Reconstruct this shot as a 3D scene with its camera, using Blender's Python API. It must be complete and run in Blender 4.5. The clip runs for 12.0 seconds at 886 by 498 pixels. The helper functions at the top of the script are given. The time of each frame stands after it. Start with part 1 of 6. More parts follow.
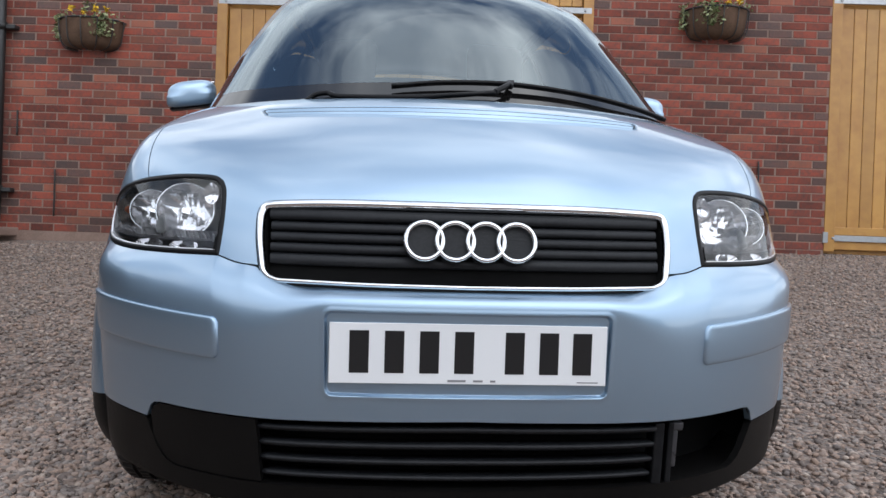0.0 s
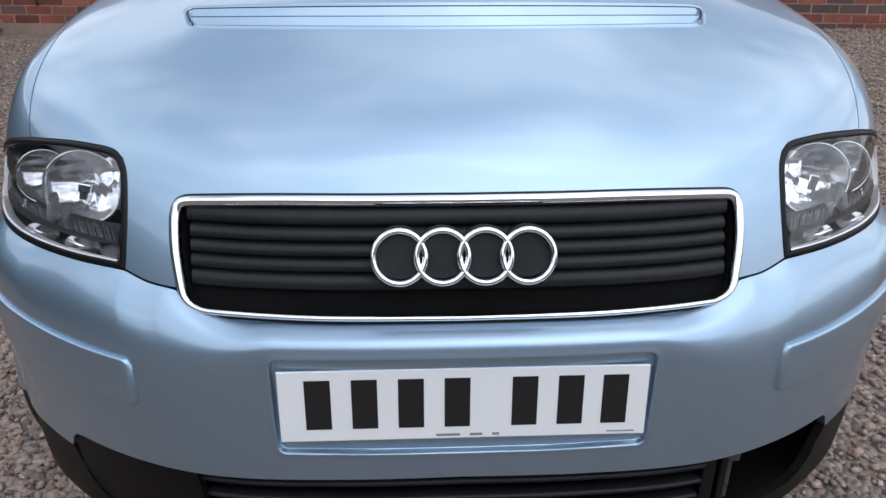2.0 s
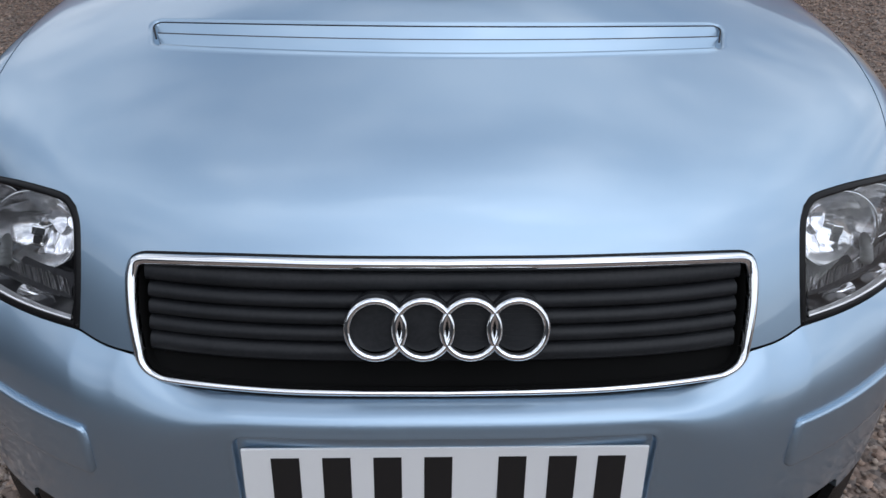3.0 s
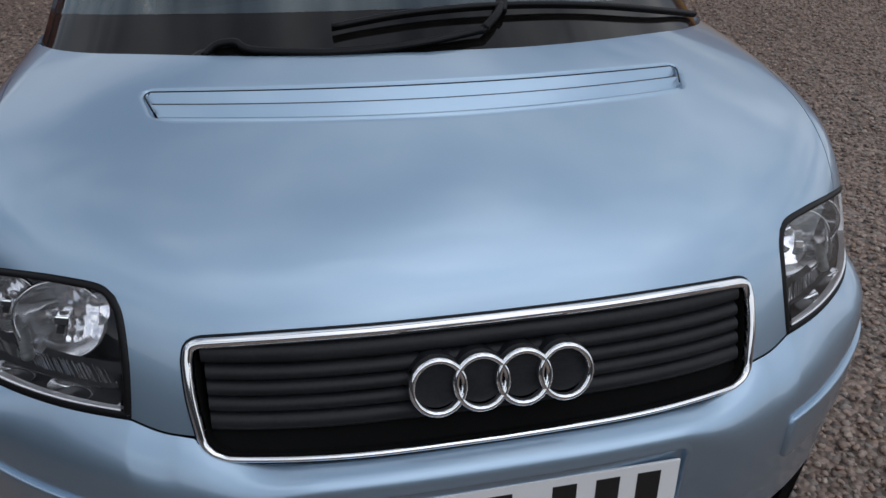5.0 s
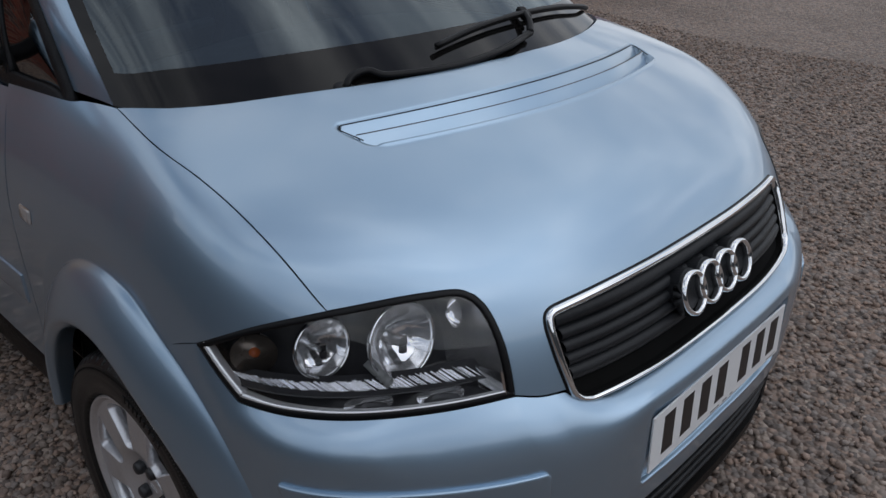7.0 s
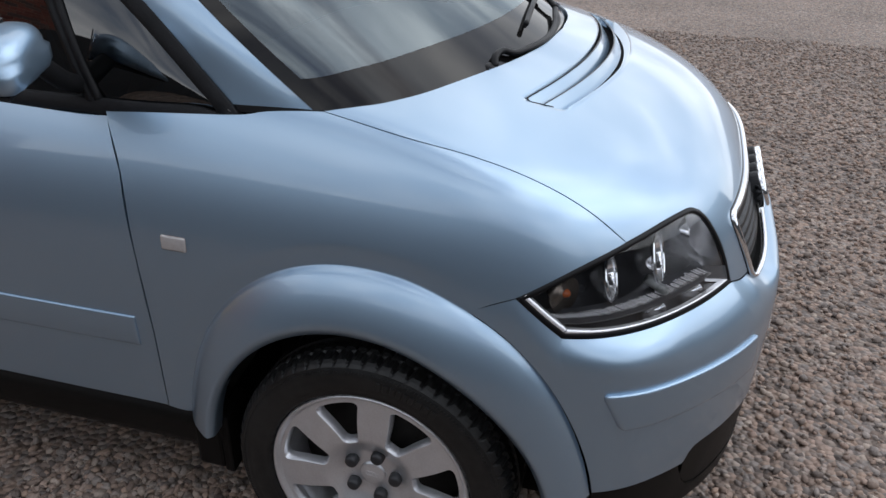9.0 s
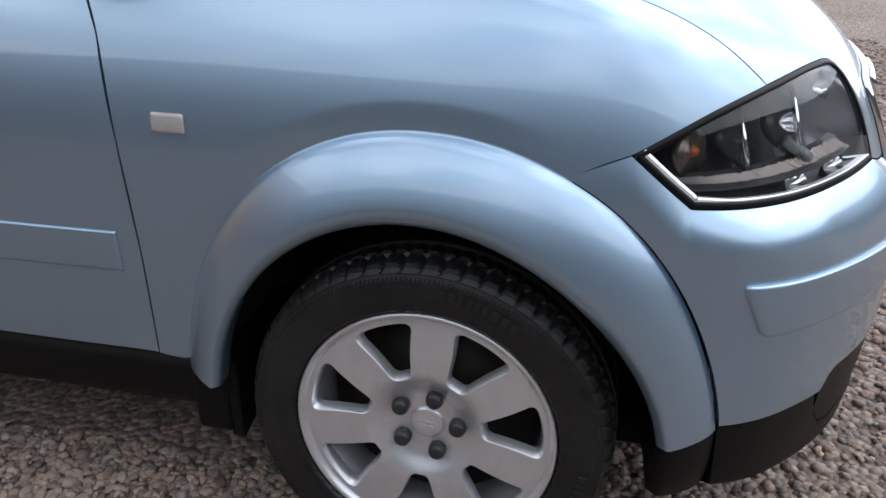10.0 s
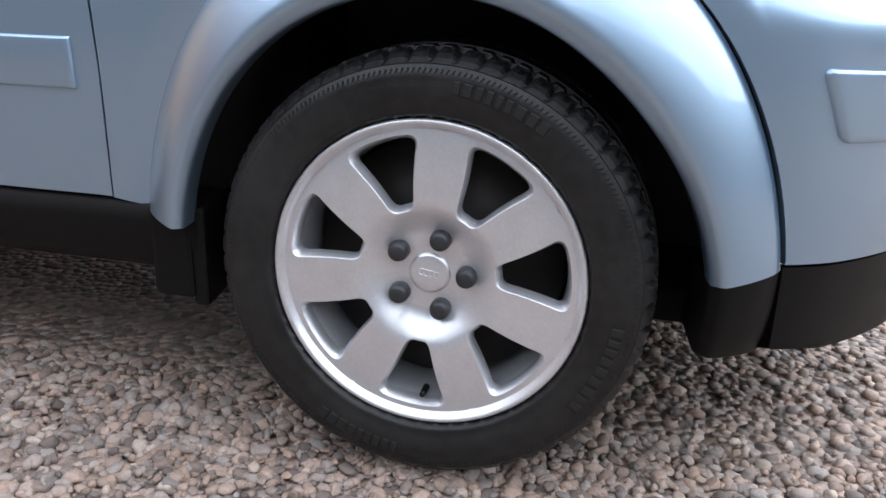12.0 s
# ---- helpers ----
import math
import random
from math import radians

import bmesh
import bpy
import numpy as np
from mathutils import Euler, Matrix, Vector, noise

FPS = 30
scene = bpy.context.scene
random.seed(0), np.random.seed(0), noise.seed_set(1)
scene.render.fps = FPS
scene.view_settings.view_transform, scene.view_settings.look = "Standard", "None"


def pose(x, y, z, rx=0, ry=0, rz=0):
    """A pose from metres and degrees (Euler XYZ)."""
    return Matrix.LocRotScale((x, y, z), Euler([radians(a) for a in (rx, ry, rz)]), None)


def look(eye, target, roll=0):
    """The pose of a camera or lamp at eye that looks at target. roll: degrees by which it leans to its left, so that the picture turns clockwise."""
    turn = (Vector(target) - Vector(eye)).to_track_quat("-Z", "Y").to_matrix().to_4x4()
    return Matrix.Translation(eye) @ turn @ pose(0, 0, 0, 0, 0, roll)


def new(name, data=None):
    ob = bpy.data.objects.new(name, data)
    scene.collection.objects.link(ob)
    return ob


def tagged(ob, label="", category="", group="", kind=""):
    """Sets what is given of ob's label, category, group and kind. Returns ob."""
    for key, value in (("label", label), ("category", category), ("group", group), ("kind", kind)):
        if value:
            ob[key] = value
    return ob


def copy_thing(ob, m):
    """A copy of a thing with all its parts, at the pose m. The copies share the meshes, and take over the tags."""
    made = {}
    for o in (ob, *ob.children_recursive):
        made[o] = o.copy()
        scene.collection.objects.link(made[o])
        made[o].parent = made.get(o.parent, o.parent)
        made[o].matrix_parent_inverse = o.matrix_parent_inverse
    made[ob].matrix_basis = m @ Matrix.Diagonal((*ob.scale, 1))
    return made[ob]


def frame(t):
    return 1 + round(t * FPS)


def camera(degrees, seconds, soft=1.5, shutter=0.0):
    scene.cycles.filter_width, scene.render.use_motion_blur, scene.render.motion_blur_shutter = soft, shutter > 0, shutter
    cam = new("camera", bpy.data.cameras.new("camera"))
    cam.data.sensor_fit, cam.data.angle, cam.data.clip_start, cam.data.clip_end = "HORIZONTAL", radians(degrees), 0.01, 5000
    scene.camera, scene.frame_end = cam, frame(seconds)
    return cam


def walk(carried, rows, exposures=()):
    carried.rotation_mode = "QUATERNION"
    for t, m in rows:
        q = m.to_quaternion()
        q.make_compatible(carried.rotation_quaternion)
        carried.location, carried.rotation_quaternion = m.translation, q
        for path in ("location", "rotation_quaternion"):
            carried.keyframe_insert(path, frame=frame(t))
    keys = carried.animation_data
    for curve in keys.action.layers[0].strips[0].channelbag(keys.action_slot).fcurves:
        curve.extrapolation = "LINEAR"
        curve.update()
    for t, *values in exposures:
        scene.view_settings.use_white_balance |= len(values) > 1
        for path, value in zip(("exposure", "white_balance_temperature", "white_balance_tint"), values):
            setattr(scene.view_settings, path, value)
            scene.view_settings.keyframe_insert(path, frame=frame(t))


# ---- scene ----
cam = camera(57.99, 12.0)
PATH = [
    (0, (-0.1737, -1.4692, 0.8535), (-0.0132, 0.5151, 0.6621), 1.9),
    (0.5, (-0.123, -1.2835, 0.8657), (-0.0211, 0.7017, 0.6452), 1.61),
    (1, (-0.0892, -1.1607, 0.8748), (-0.013, 0.8168, 0.5854), 0.93),
    (1.5, (-0.0477, -1.0499, 1.0259), (0.0318, 0.8776, 0.4984), 1.06),
    (2, (-0.0741, -0.9574, 1.1671), (0.0099, 0.8735, 0.3665), 0.15),
    (2.5, (-0.0544, -0.8713, 1.231), (0.053, 0.92, 0.348), -0.21),
    (3, (-0.0337, -0.7959, 1.2668), (0.025, 0.9761, 0.3413), 0.79),
    (3.5, (-0.0618, -0.7784, 1.3247), (-0.0075, 0.9778, 0.3693), 1.32),
    (3.7, (-0.0828, -0.7864, 1.3467), (-0.0109, 0.9523, 0.3608), 1.2),
    (5.3, (-0.4016, -0.7769, 1.3921), (0.1208, 0.9094, 0.4522), 0.83),
    (5.5, (-0.5076, -0.7659, 1.4131), (0.0981, 0.8618, 0.4213), 1.28),
    (6, (-0.7412, -0.6646, 1.4138), (0.1493, 0.867, 0.4856), 3.62),
    (6.5, (-1.0062, -0.5427, 1.4189), (0.1364, 0.8133, 0.4938), 2.17),
    (7, (-1.2576, -0.4761, 1.3958), (0.0475, 0.7519, 0.5075), 0.67),
    (7.2, (-1.3436, -0.4381, 1.4088), (-0.0166, 0.7496, 0.4985), 1.09),
    (8.8, (-1.9012, 0.1967, 1.4265), (-0.2064, 0.7753, 0.536), -0.12),
    (9, (-1.9152, 0.2537, 1.4195), (-0.2044, 0.7573, 0.5141), 0.49),
    (9.5, (-1.8054, 0.4356, 1.3145), (-0.0954, 0.8238, 0.3526), -0.95),
    (10, (-1.7767, 0.4615, 1.0514), (-0.0031, 0.895, 0.235), -0.03),
    (10.5, (-1.7978, 0.451, 0.8193), (0.0389, 0.9088, 0.1735), 0.39),
    (11, (-1.8264, 0.4475, 0.7389), (-0.0001, 0.9086, 0.0668), 2.08),
    (11.5, (-1.8009, 0.4661, 0.7059), (0.0347, 0.9085, 0.0464), 2.22),
    (12, (-1.7281, 0.5041, 0.665), (0.116, 0.9129, 0.0075), 2.38),
]
walk(cam, [(t, look(eye, target, roll)) for t, eye, target, roll in PATH],
     exposures=((0, 0.16, 6500, 10), (1.5, 0.14, 6450, 10), (2.5, -0.15, 6400, 10), (3.5, -0.47, 6400, 10), (5.5, -0.78, 6500, 10), (7.2, -0.84, 6500, 10), (8.8, -0.11, 6600, 10), (9.5, 0.10, 6600, 10), (10.5, 0.83, 6550, 10), (11, 1.08, 6450, 10), (12, 1.34, 6400, 10)))

# ---- light and air ----
world = bpy.data.worlds.new("sky")
scene.world = world
world.use_nodes = True
wn, wl = world.node_tree.nodes, world.node_tree.links
wn.clear()
SUN_EL, SUN_AZ = radians(54), radians(155)   # azimuth clockwise from +y
sky = wn.new("ShaderNodeTexSky")
sky.sky_type, sky.sun_disc, sky.sun_elevation, sky.sun_rotation = "NISHITA", False, SUN_EL, SUN_AZ
sky.air_density, sky.dust_density = 1.0, 1.5
wco = wn.new("ShaderNodeTexCoord")
wmap = wn.new("ShaderNodeMapping")
wmap.inputs["Scale"].default_value = (1.0, 1.0, 2.0)
wmap.inputs["Location"].default_value = (5.3, 2.1, 0.7)
wno = wn.new("ShaderNodeTexNoise")
wno.inputs["Scale"].default_value, wno.inputs["Detail"].default_value, wno.inputs["Roughness"].default_value = 2.3, 7, 0.55
wra = wn.new("ShaderNodeValToRGB")
wra.color_ramp.elements[0].position, wra.color_ramp.elements[1].position = 0.39, 0.59
wno2 = wn.new("ShaderNodeTexNoise")
wno2.inputs["Scale"].default_value, wno2.inputs["Detail"].default_value = 4.2, 6
wr2 = wn.new("ShaderNodeValToRGB")
wr2.color_ramp.elements[0].color, wr2.color_ramp.elements[1].color = (5.2, 5.9, 7.0, 1), (12.6, 13.0, 13.6, 1)
wr2.color_ramp.elements[0].position, wr2.color_ramp.elements[1].position = 0.35, 0.68
wmx = wn.new("ShaderNodeMix")
wmx.data_type = "RGBA"
wbg = wn.new("ShaderNodeBackground")
wbg.inputs["Strength"].default_value = 0.15
wout = wn.new("ShaderNodeOutputWorld")
wl.new(wco.outputs["Generated"], wmap.inputs["Vector"])
wl.new(wmap.outputs[0], wno.inputs["Vector"])
wl.new(wmap.outputs[0], wno2.inputs["Vector"])
wse, wad = wn.new("ShaderNodeSeparateXYZ"), wn.new("ShaderNodeMath")   # clouds close up towards the horizon
wad.operation = "MULTIPLY_ADD"
wad.inputs[1].default_value = -0.06
wl.new(wco.outputs["Generated"], wse.inputs[0])
wl.new(wse.outputs["Z"], wad.inputs[0])
wof = wn.new("ShaderNodeMath")
wof.inputs[1].default_value = 0.08
wl.new(wno.outputs["Fac"], wof.inputs[0])
wl.new(wof.outputs[0], wad.inputs[2])
wl.new(wad.outputs[0], wra.inputs["Fac"])
wl.new(wno2.outputs["Fac"], wr2.inputs["Fac"])
wl.new(wra.outputs["Color"], wmx.inputs["Factor"])
wl.new(sky.outputs[0], wmx.inputs[6])
# Thin cloud is brightest round the sun.
wdot, wpow, wgain, wlit = wn.new("ShaderNodeVectorMath"), wn.new("ShaderNodeMath"), wn.new("ShaderNodeMath"), wn.new("ShaderNodeVectorMath")
wdot.operation, wpow.operation, wgain.operation, wlit.operation = "DOT_PRODUCT", "POWER", "MULTIPLY_ADD", "SCALE"
wdot.inputs[1].default_value = (math.sin(SUN_AZ) * math.cos(SUN_EL), math.cos(SUN_AZ) * math.cos(SUN_EL), math.sin(SUN_EL))
wpow.use_clamp = True
wpow.inputs[1].default_value = 6.0
wgain.inputs[1].default_value, wgain.inputs[2].default_value = 1.0, 0.92
wl.new(wco.outputs["Generated"], wdot.inputs[0])
wl.new(wdot.outputs["Value"], wpow.inputs[0])
wl.new(wpow.outputs[0], wgain.inputs[0])
wl.new(wr2.outputs["Color"], wlit.inputs[0])
wl.new(wgain.outputs[0], wlit.inputs["Scale"])
wl.new(wlit.outputs[0], wmx.inputs[7])
wl.new(wmx.outputs[2], wbg.inputs["Color"])
wl.new(wbg.outputs[0], wout.inputs["Surface"])
sun = new("sun", bpy.data.lights.new("sun", "SUN"))
sun.data.energy, sun.data.angle, sun.data.color = 0.55, radians(150), (1.0, 0.95, 0.88)
sun.matrix_world = look((4 * math.sin(SUN_AZ), 4 * math.cos(SUN_AZ), 4 * math.tan(SUN_EL)), (0, 0, 0))


# ---- materials ----
def material(name, color, rough=0.5, metal=0.0, coat=0.0, grain=0.0, grain_scale=60.0, tint=None, bump=0.0, bump_scale=200.0, vary=0.0, spec=0.5, coat_rough=0.03):
    """Principled surface with noise in its colour at two scales, fine relief and a shift from piece to piece."""
    m = bpy.data.materials.new(name)
    m.use_nodes = True
    n, l = m.node_tree.nodes, m.node_tree.links
    b = n["Principled BSDF"]
    b.inputs["Base Color"].default_value = (*color, 1)
    b.inputs["Roughness"].default_value, b.inputs["Metallic"].default_value = rough, metal
    b.inputs["Coat Weight"].default_value, b.inputs["Coat Roughness"].default_value = coat, coat_rough
    b.inputs["Specular IOR Level"].default_value = spec
    co = n.new("ShaderNodeTexCoord")
    last = None
    if grain:
        tint = tint or tuple(c * 0.55 for c in color)
        mix = n.new("ShaderNodeMix")
        mix.data_type = "RGBA"
        mix.inputs[6].default_value, mix.inputs[7].default_value = (*color, 1), (*tint, 1)
        a, c = n.new("ShaderNodeTexNoise"), n.new("ShaderNodeTexNoise")
        a.inputs["Scale"].default_value, c.inputs["Scale"].default_value = grain_scale, grain_scale * 0.11
        a.inputs["Detail"].default_value = c.inputs["Detail"].default_value = 5
        add = n.new("ShaderNodeMath")
        add.operation = "ADD"
        ramp = n.new("ShaderNodeMapRange")
        ramp.inputs[1].default_value, ramp.inputs[2].default_value, ramp.inputs[4].default_value = 0.8, 1.25, grain
        l.new(co.outputs["Object"], a.inputs["Vector"])
        l.new(co.outputs["Object"], c.inputs["Vector"])
        l.new(a.outputs["Fac"], add.inputs[0])
        l.new(c.outputs["Fac"], add.inputs[1])
        l.new(add.outputs[0], ramp.inputs[0])
        l.new(ramp.outputs[0], mix.inputs["Factor"])
        last = mix.outputs[2]
        rr = n.new("ShaderNodeMapRange")
        rr.inputs[1].default_value, rr.inputs[2].default_value = 0.3, 0.7
        rr.inputs[3].default_value, rr.inputs[4].default_value = max(rough - 0.08 * grain, 0.02), rough + 0.12 * grain
        l.new(c.outputs["Fac"], rr.inputs[0])
        l.new(rr.outputs[0], b.inputs["Roughness"])
    if vary:
        hsv, inf, mr = n.new("ShaderNodeHueSaturation"), n.new("ShaderNodeObjectInfo"), n.new("ShaderNodeMapRange")
        geo, ad, fr = n.new("ShaderNodeNewGeometry"), n.new("ShaderNodeMath"), n.new("ShaderNodeMath")
        fr.operation = "FRACT"
        l.new(inf.outputs["Random"], ad.inputs[0])
        l.new(geo.outputs["Random Per Island"], ad.inputs[1])
        l.new(ad.outputs[0], fr.inputs[0])
        mr.inputs[3].default_value, mr.inputs[4].default_value = 1 - vary, 1 + vary
        l.new(fr.outputs[0], mr.inputs[0])
        l.new(mr.outputs[0], hsv.inputs["Value"])
        if last:
            l.new(last, hsv.inputs["Color"])
        else:
            hsv.inputs["Color"].default_value = (*color, 1)
        last = hsv.outputs[0]
    if last:
        l.new(last, b.inputs["Base Color"])
    if bump:
        t, u = n.new("ShaderNodeTexNoise"), n.new("ShaderNodeBump")
        t.inputs["Scale"].default_value, t.inputs["Detail"].default_value = bump_scale, 4
        u.inputs["Strength"].default_value, u.inputs["Distance"].default_value = bump, 0.002
        l.new(co.outputs["Object"], t.inputs["Vector"])
        l.new(t.outputs["Fac"], u.inputs["Height"])
        l.new(u.outputs[0], b.inputs["Normal"])
    return m


PAINT = material("blue_metallic_paint", (0.325, 0.450, 0.580), 0.39, 0.88, 1.0, 0.25, 9, (0.34, 0.465, 0.59), coat_rough=0.04)
PAINT.node_tree.nodes["Principled BSDF"].inputs["Coat IOR"].default_value = 1.55
BLACK = material("black_plastic", (0.007, 0.0073, 0.0082), 0.45, spec=0.14, grain=0.5, grain_scale=300, tint=(0.02, 0.02, 0.022), bump=0.25, bump_scale=1500)
VALANCE = material("weathered_black_plastic", (0.0050, 0.0048, 0.0048), 0.42, spec=0.13, grain=0.7, grain_scale=40, tint=(0.0065, 0.006, 0.0057), bump=0.3, bump_scale=1200)
GRILLE = material("grille_plastic", (0.010, 0.011, 0.013), 0.42, spec=0.24, grain=0.5, grain_scale=200, tint=(0.023, 0.024, 0.027), bump=0.15, bump_scale=1500)
# Near-black with the shade of recesses in its colour; covers the underbody too.
VOID = material("shade_black", (0.005, 0.005, 0.005), 0.95, spec=0.1, grain=0.4, grain_scale=30)
LINER = material("arch_liner_felt", (0.060, 0.057, 0.055), 0.9, grain=0.5, grain_scale=30)
RUBBER = material("gasket_rubber", (0.005, 0.005, 0.006), 0.40, spec=0.2, grain=0.4, grain_scale=120)
CHROME = material("chrome", (0.86, 0.87, 0.88), 0.07, 1.0, grain=0.12, grain_scale=60, tint=(0.7, 0.71, 0.72))
MIRROR = material("mirror_silver", (0.92, 0.92, 0.93), 0.04, 1.0)
REFLECTOR = material("faceted_reflector_silver", (0.95, 0.95, 0.97), 0.09, 0.88, grain=0.12, grain_scale=40, tint=(0.8, 0.8, 0.82))
HOUSING = material("lamp_housing", (0.050, 0.050, 0.055), 0.25, 0.0, grain=0.3, grain_scale=80)
AMBER = material("amber_bulb", (0.42, 0.10, 0.03), 0.15)
RIB = material("reflector_ribs", (0.84, 0.84, 0.86), 0.15, 0.75, grain=0.4, grain_scale=120, tint=(0.5, 0.5, 0.52))
SMOKE = material("smoky_indicator_bowl", (0.20, 0.165, 0.14), 0.25, 0.7, grain=0.4)
LAMPGREY = material("lamp_adjuster", (0.28, 0.29, 0.29), 0.35, grain=0.3)
ALLOY = material("silver_alloy_paint", (0.70, 0.712, 0.745), 0.31, 0.72, 0.5, 0.45, 260, (0.56, 0.56, 0.575), coat_rough=0.10, bump=0.12, bump_scale=1400)
BOLT = material("dark_grey_bolt_cap", (0.026, 0.027, 0.030), 0.4, grain=0.4)
TYRE = material("tyre_rubber", (0.0080, 0.0081, 0.0085), 0.38, spec=0.34, grain=0.9, grain_scale=60, tint=(0.019, 0.0185, 0.018), bump=0.2, bump_scale=500)
BRAKE = material("brake_iron", (0.034, 0.031, 0.029), 0.6, 0.6, grain=0.6, grain_scale=40)
PLATE = material("white_plate", (0.80, 0.81, 0.82), 0.22, grain=0.08, grain_scale=30, tint=(0.7, 0.71, 0.72))
INK = material("plate_black", (0.012, 0.012, 0.013), 0.3)
INKGREY = material("plate_small_print", (0.22, 0.22, 0.23), 0.4)
COWL = material("windscreen_black_border", (0.004, 0.0038, 0.0038), 0.03, spec=0.28, grain=0.7, grain_scale=14, tint=(0.012, 0.0105, 0.010))
REPEATER = material("clear_white_repeater", (0.40, 0.37, 0.36), 0.15, coat=1.0, grain=0.3, grain_scale=150)
SEAT = material("dark_blue_grey_seat_cloth", (0.045, 0.055, 0.085), 0.9, grain=0.6, grain_scale=150)
DASH = material("dark_dashboard", (0.05, 0.05, 0.055), 0.7, grain=0.4, grain_scale=200, bump=0.3)


def glass(name, tint, gloss=(1.0, 1.0, 1.0), ior=1.5):
    m = bpy.data.materials.new(name)
    m.use_nodes = True
    n, l = m.node_tree.nodes, m.node_tree.links
    n.clear()
    o, mix, tr, gl, fr = (n.new(k) for k in ("ShaderNodeOutputMaterial", "ShaderNodeMixShader", "ShaderNodeBsdfTransparent", "ShaderNodeBsdfGlossy", "ShaderNodeFresnel"))
    tr.inputs[0].default_value = (*tint, 1)
    gl.inputs["Roughness"].default_value = 0.015
    gl.inputs["Color"].default_value = (*gloss, 1)
    fr.inputs["IOR"].default_value = ior
    l.new(fr.outputs[0], mix.inputs[0])
    l.new(tr.outputs[0], mix.inputs[1])
    l.new(gl.outputs[0], mix.inputs[2])
    l.new(mix.outputs[0], o.inputs[0])
    return m


GLASS = glass("windscreen_glass", (0.33, 0.44, 0.50), (0.84, 0.95, 1.0), 2.05)
SIDE_GLASS = glass("tinted_side_glass", (0.04, 0.05, 0.05), ior=1.85)
BRIGHT = material("bright_silver_trim", (0.88, 0.89, 0.92), 0.16, 0.45, grain=0.15, grain_scale=50, tint=(0.7, 0.71, 0.73))
LENS = glass("clear_lamp_lens", (0.985, 0.99, 0.995), ior=1.46)


# ---- mesh helpers ----
def link(name, verts, faces, mat, parent=None, label="", smooth=True):
    me = bpy.data.meshes.new(name)
    me.from_pydata([tuple(map(float, v)) for v in verts], [], faces)
    me.materials.append(mat)
    me.polygons.foreach_set("use_smooth", [smooth] * len(me.polygons))
    me.update()
    ob = new(name, me)
    ob.parent = parent
    if label:
        ob["label"] = label
    return ob


def part(name, bm, mat, parent, label="", smooth=True):
    me = bpy.data.meshes.new(name)
    bm.to_mesh(me)
    bm.free()
    me.materials.append(mat)
    me.polygons.foreach_set("use_smooth", [smooth] * len(me.polygons))
    me.update()
    ob = new(name, me)
    ob.parent = parent
    if label:
        ob["label"] = label
    return ob


def empty(name, label, category, group="", kind="", m=None):
    ob = new(name)
    ob.empty_display_size = 0.1
    if m is not None:
        ob.matrix_world = m
    return tagged(ob, label, category, group, kind)


def spline(points, n):
    """n points, evenly spaced, on a smooth curve through the given ones."""
    p = np.array(points, float)
    q = np.vstack([2 * p[0] - p[1], p, 2 * p[-1] - p[-2]])
    t = np.linspace(0, 1, 24, endpoint=False)[:, None]
    out = []
    for a, b, c, d in zip(q, q[1:], q[2:], q[3:]):
        out.append(0.5 * (2 * b + (c - a) * t + (2 * a - 5 * b + 4 * c - d) * t ** 2 + (3 * b - a - 3 * c + d) * t ** 3))
    out = np.vstack(out + [p[-1:]])
    s = np.concatenate([[0], np.cumsum(np.linalg.norm(np.diff(out, axis=0), axis=1))])
    w = np.linspace(0, s[-1], n)
    return np.stack([np.interp(w, s, out[:, k]) for k in range(out.shape[1])], 1)


def coons(c0, c1, d0, d1, v=None):
    """Surface between two long curves c0, c1 and two cross curves d0, d1 that join their ends."""
    c0, c1, d0, d1 = map(np.asarray, (c0, c1, d0, d1))
    u = np.linspace(0, 1, len(c0))[None, :, None]
    v = (np.linspace(0, 1, len(d0)) if v is None else v)[:, None, None]
    return ((1 - v) * c0[None] + v * c1[None] + (1 - u) * d0[:, None] + u * d1[:, None]
            - (1 - u) * (1 - v) * c0[0] - u * (1 - v) * c0[-1] - (1 - u) * v * c1[0] - u * v * c1[-1])


def grid_faces(rows, cols, base=0, flip=False, closed=False):
    out = []
    for r in range(rows - 1):
        for c in range(cols if closed else cols - 1):
            d = (c + 1) % cols
            f = (base + r * cols + c, base + r * cols + d, base + (r + 1) * cols + d, base + (r + 1) * cols + c)
            out.append(f[::-1] if flip else f)
    return out


def mirrored(P, s):
    P = np.array(P, float)
    P[..., 0] *= s
    return P


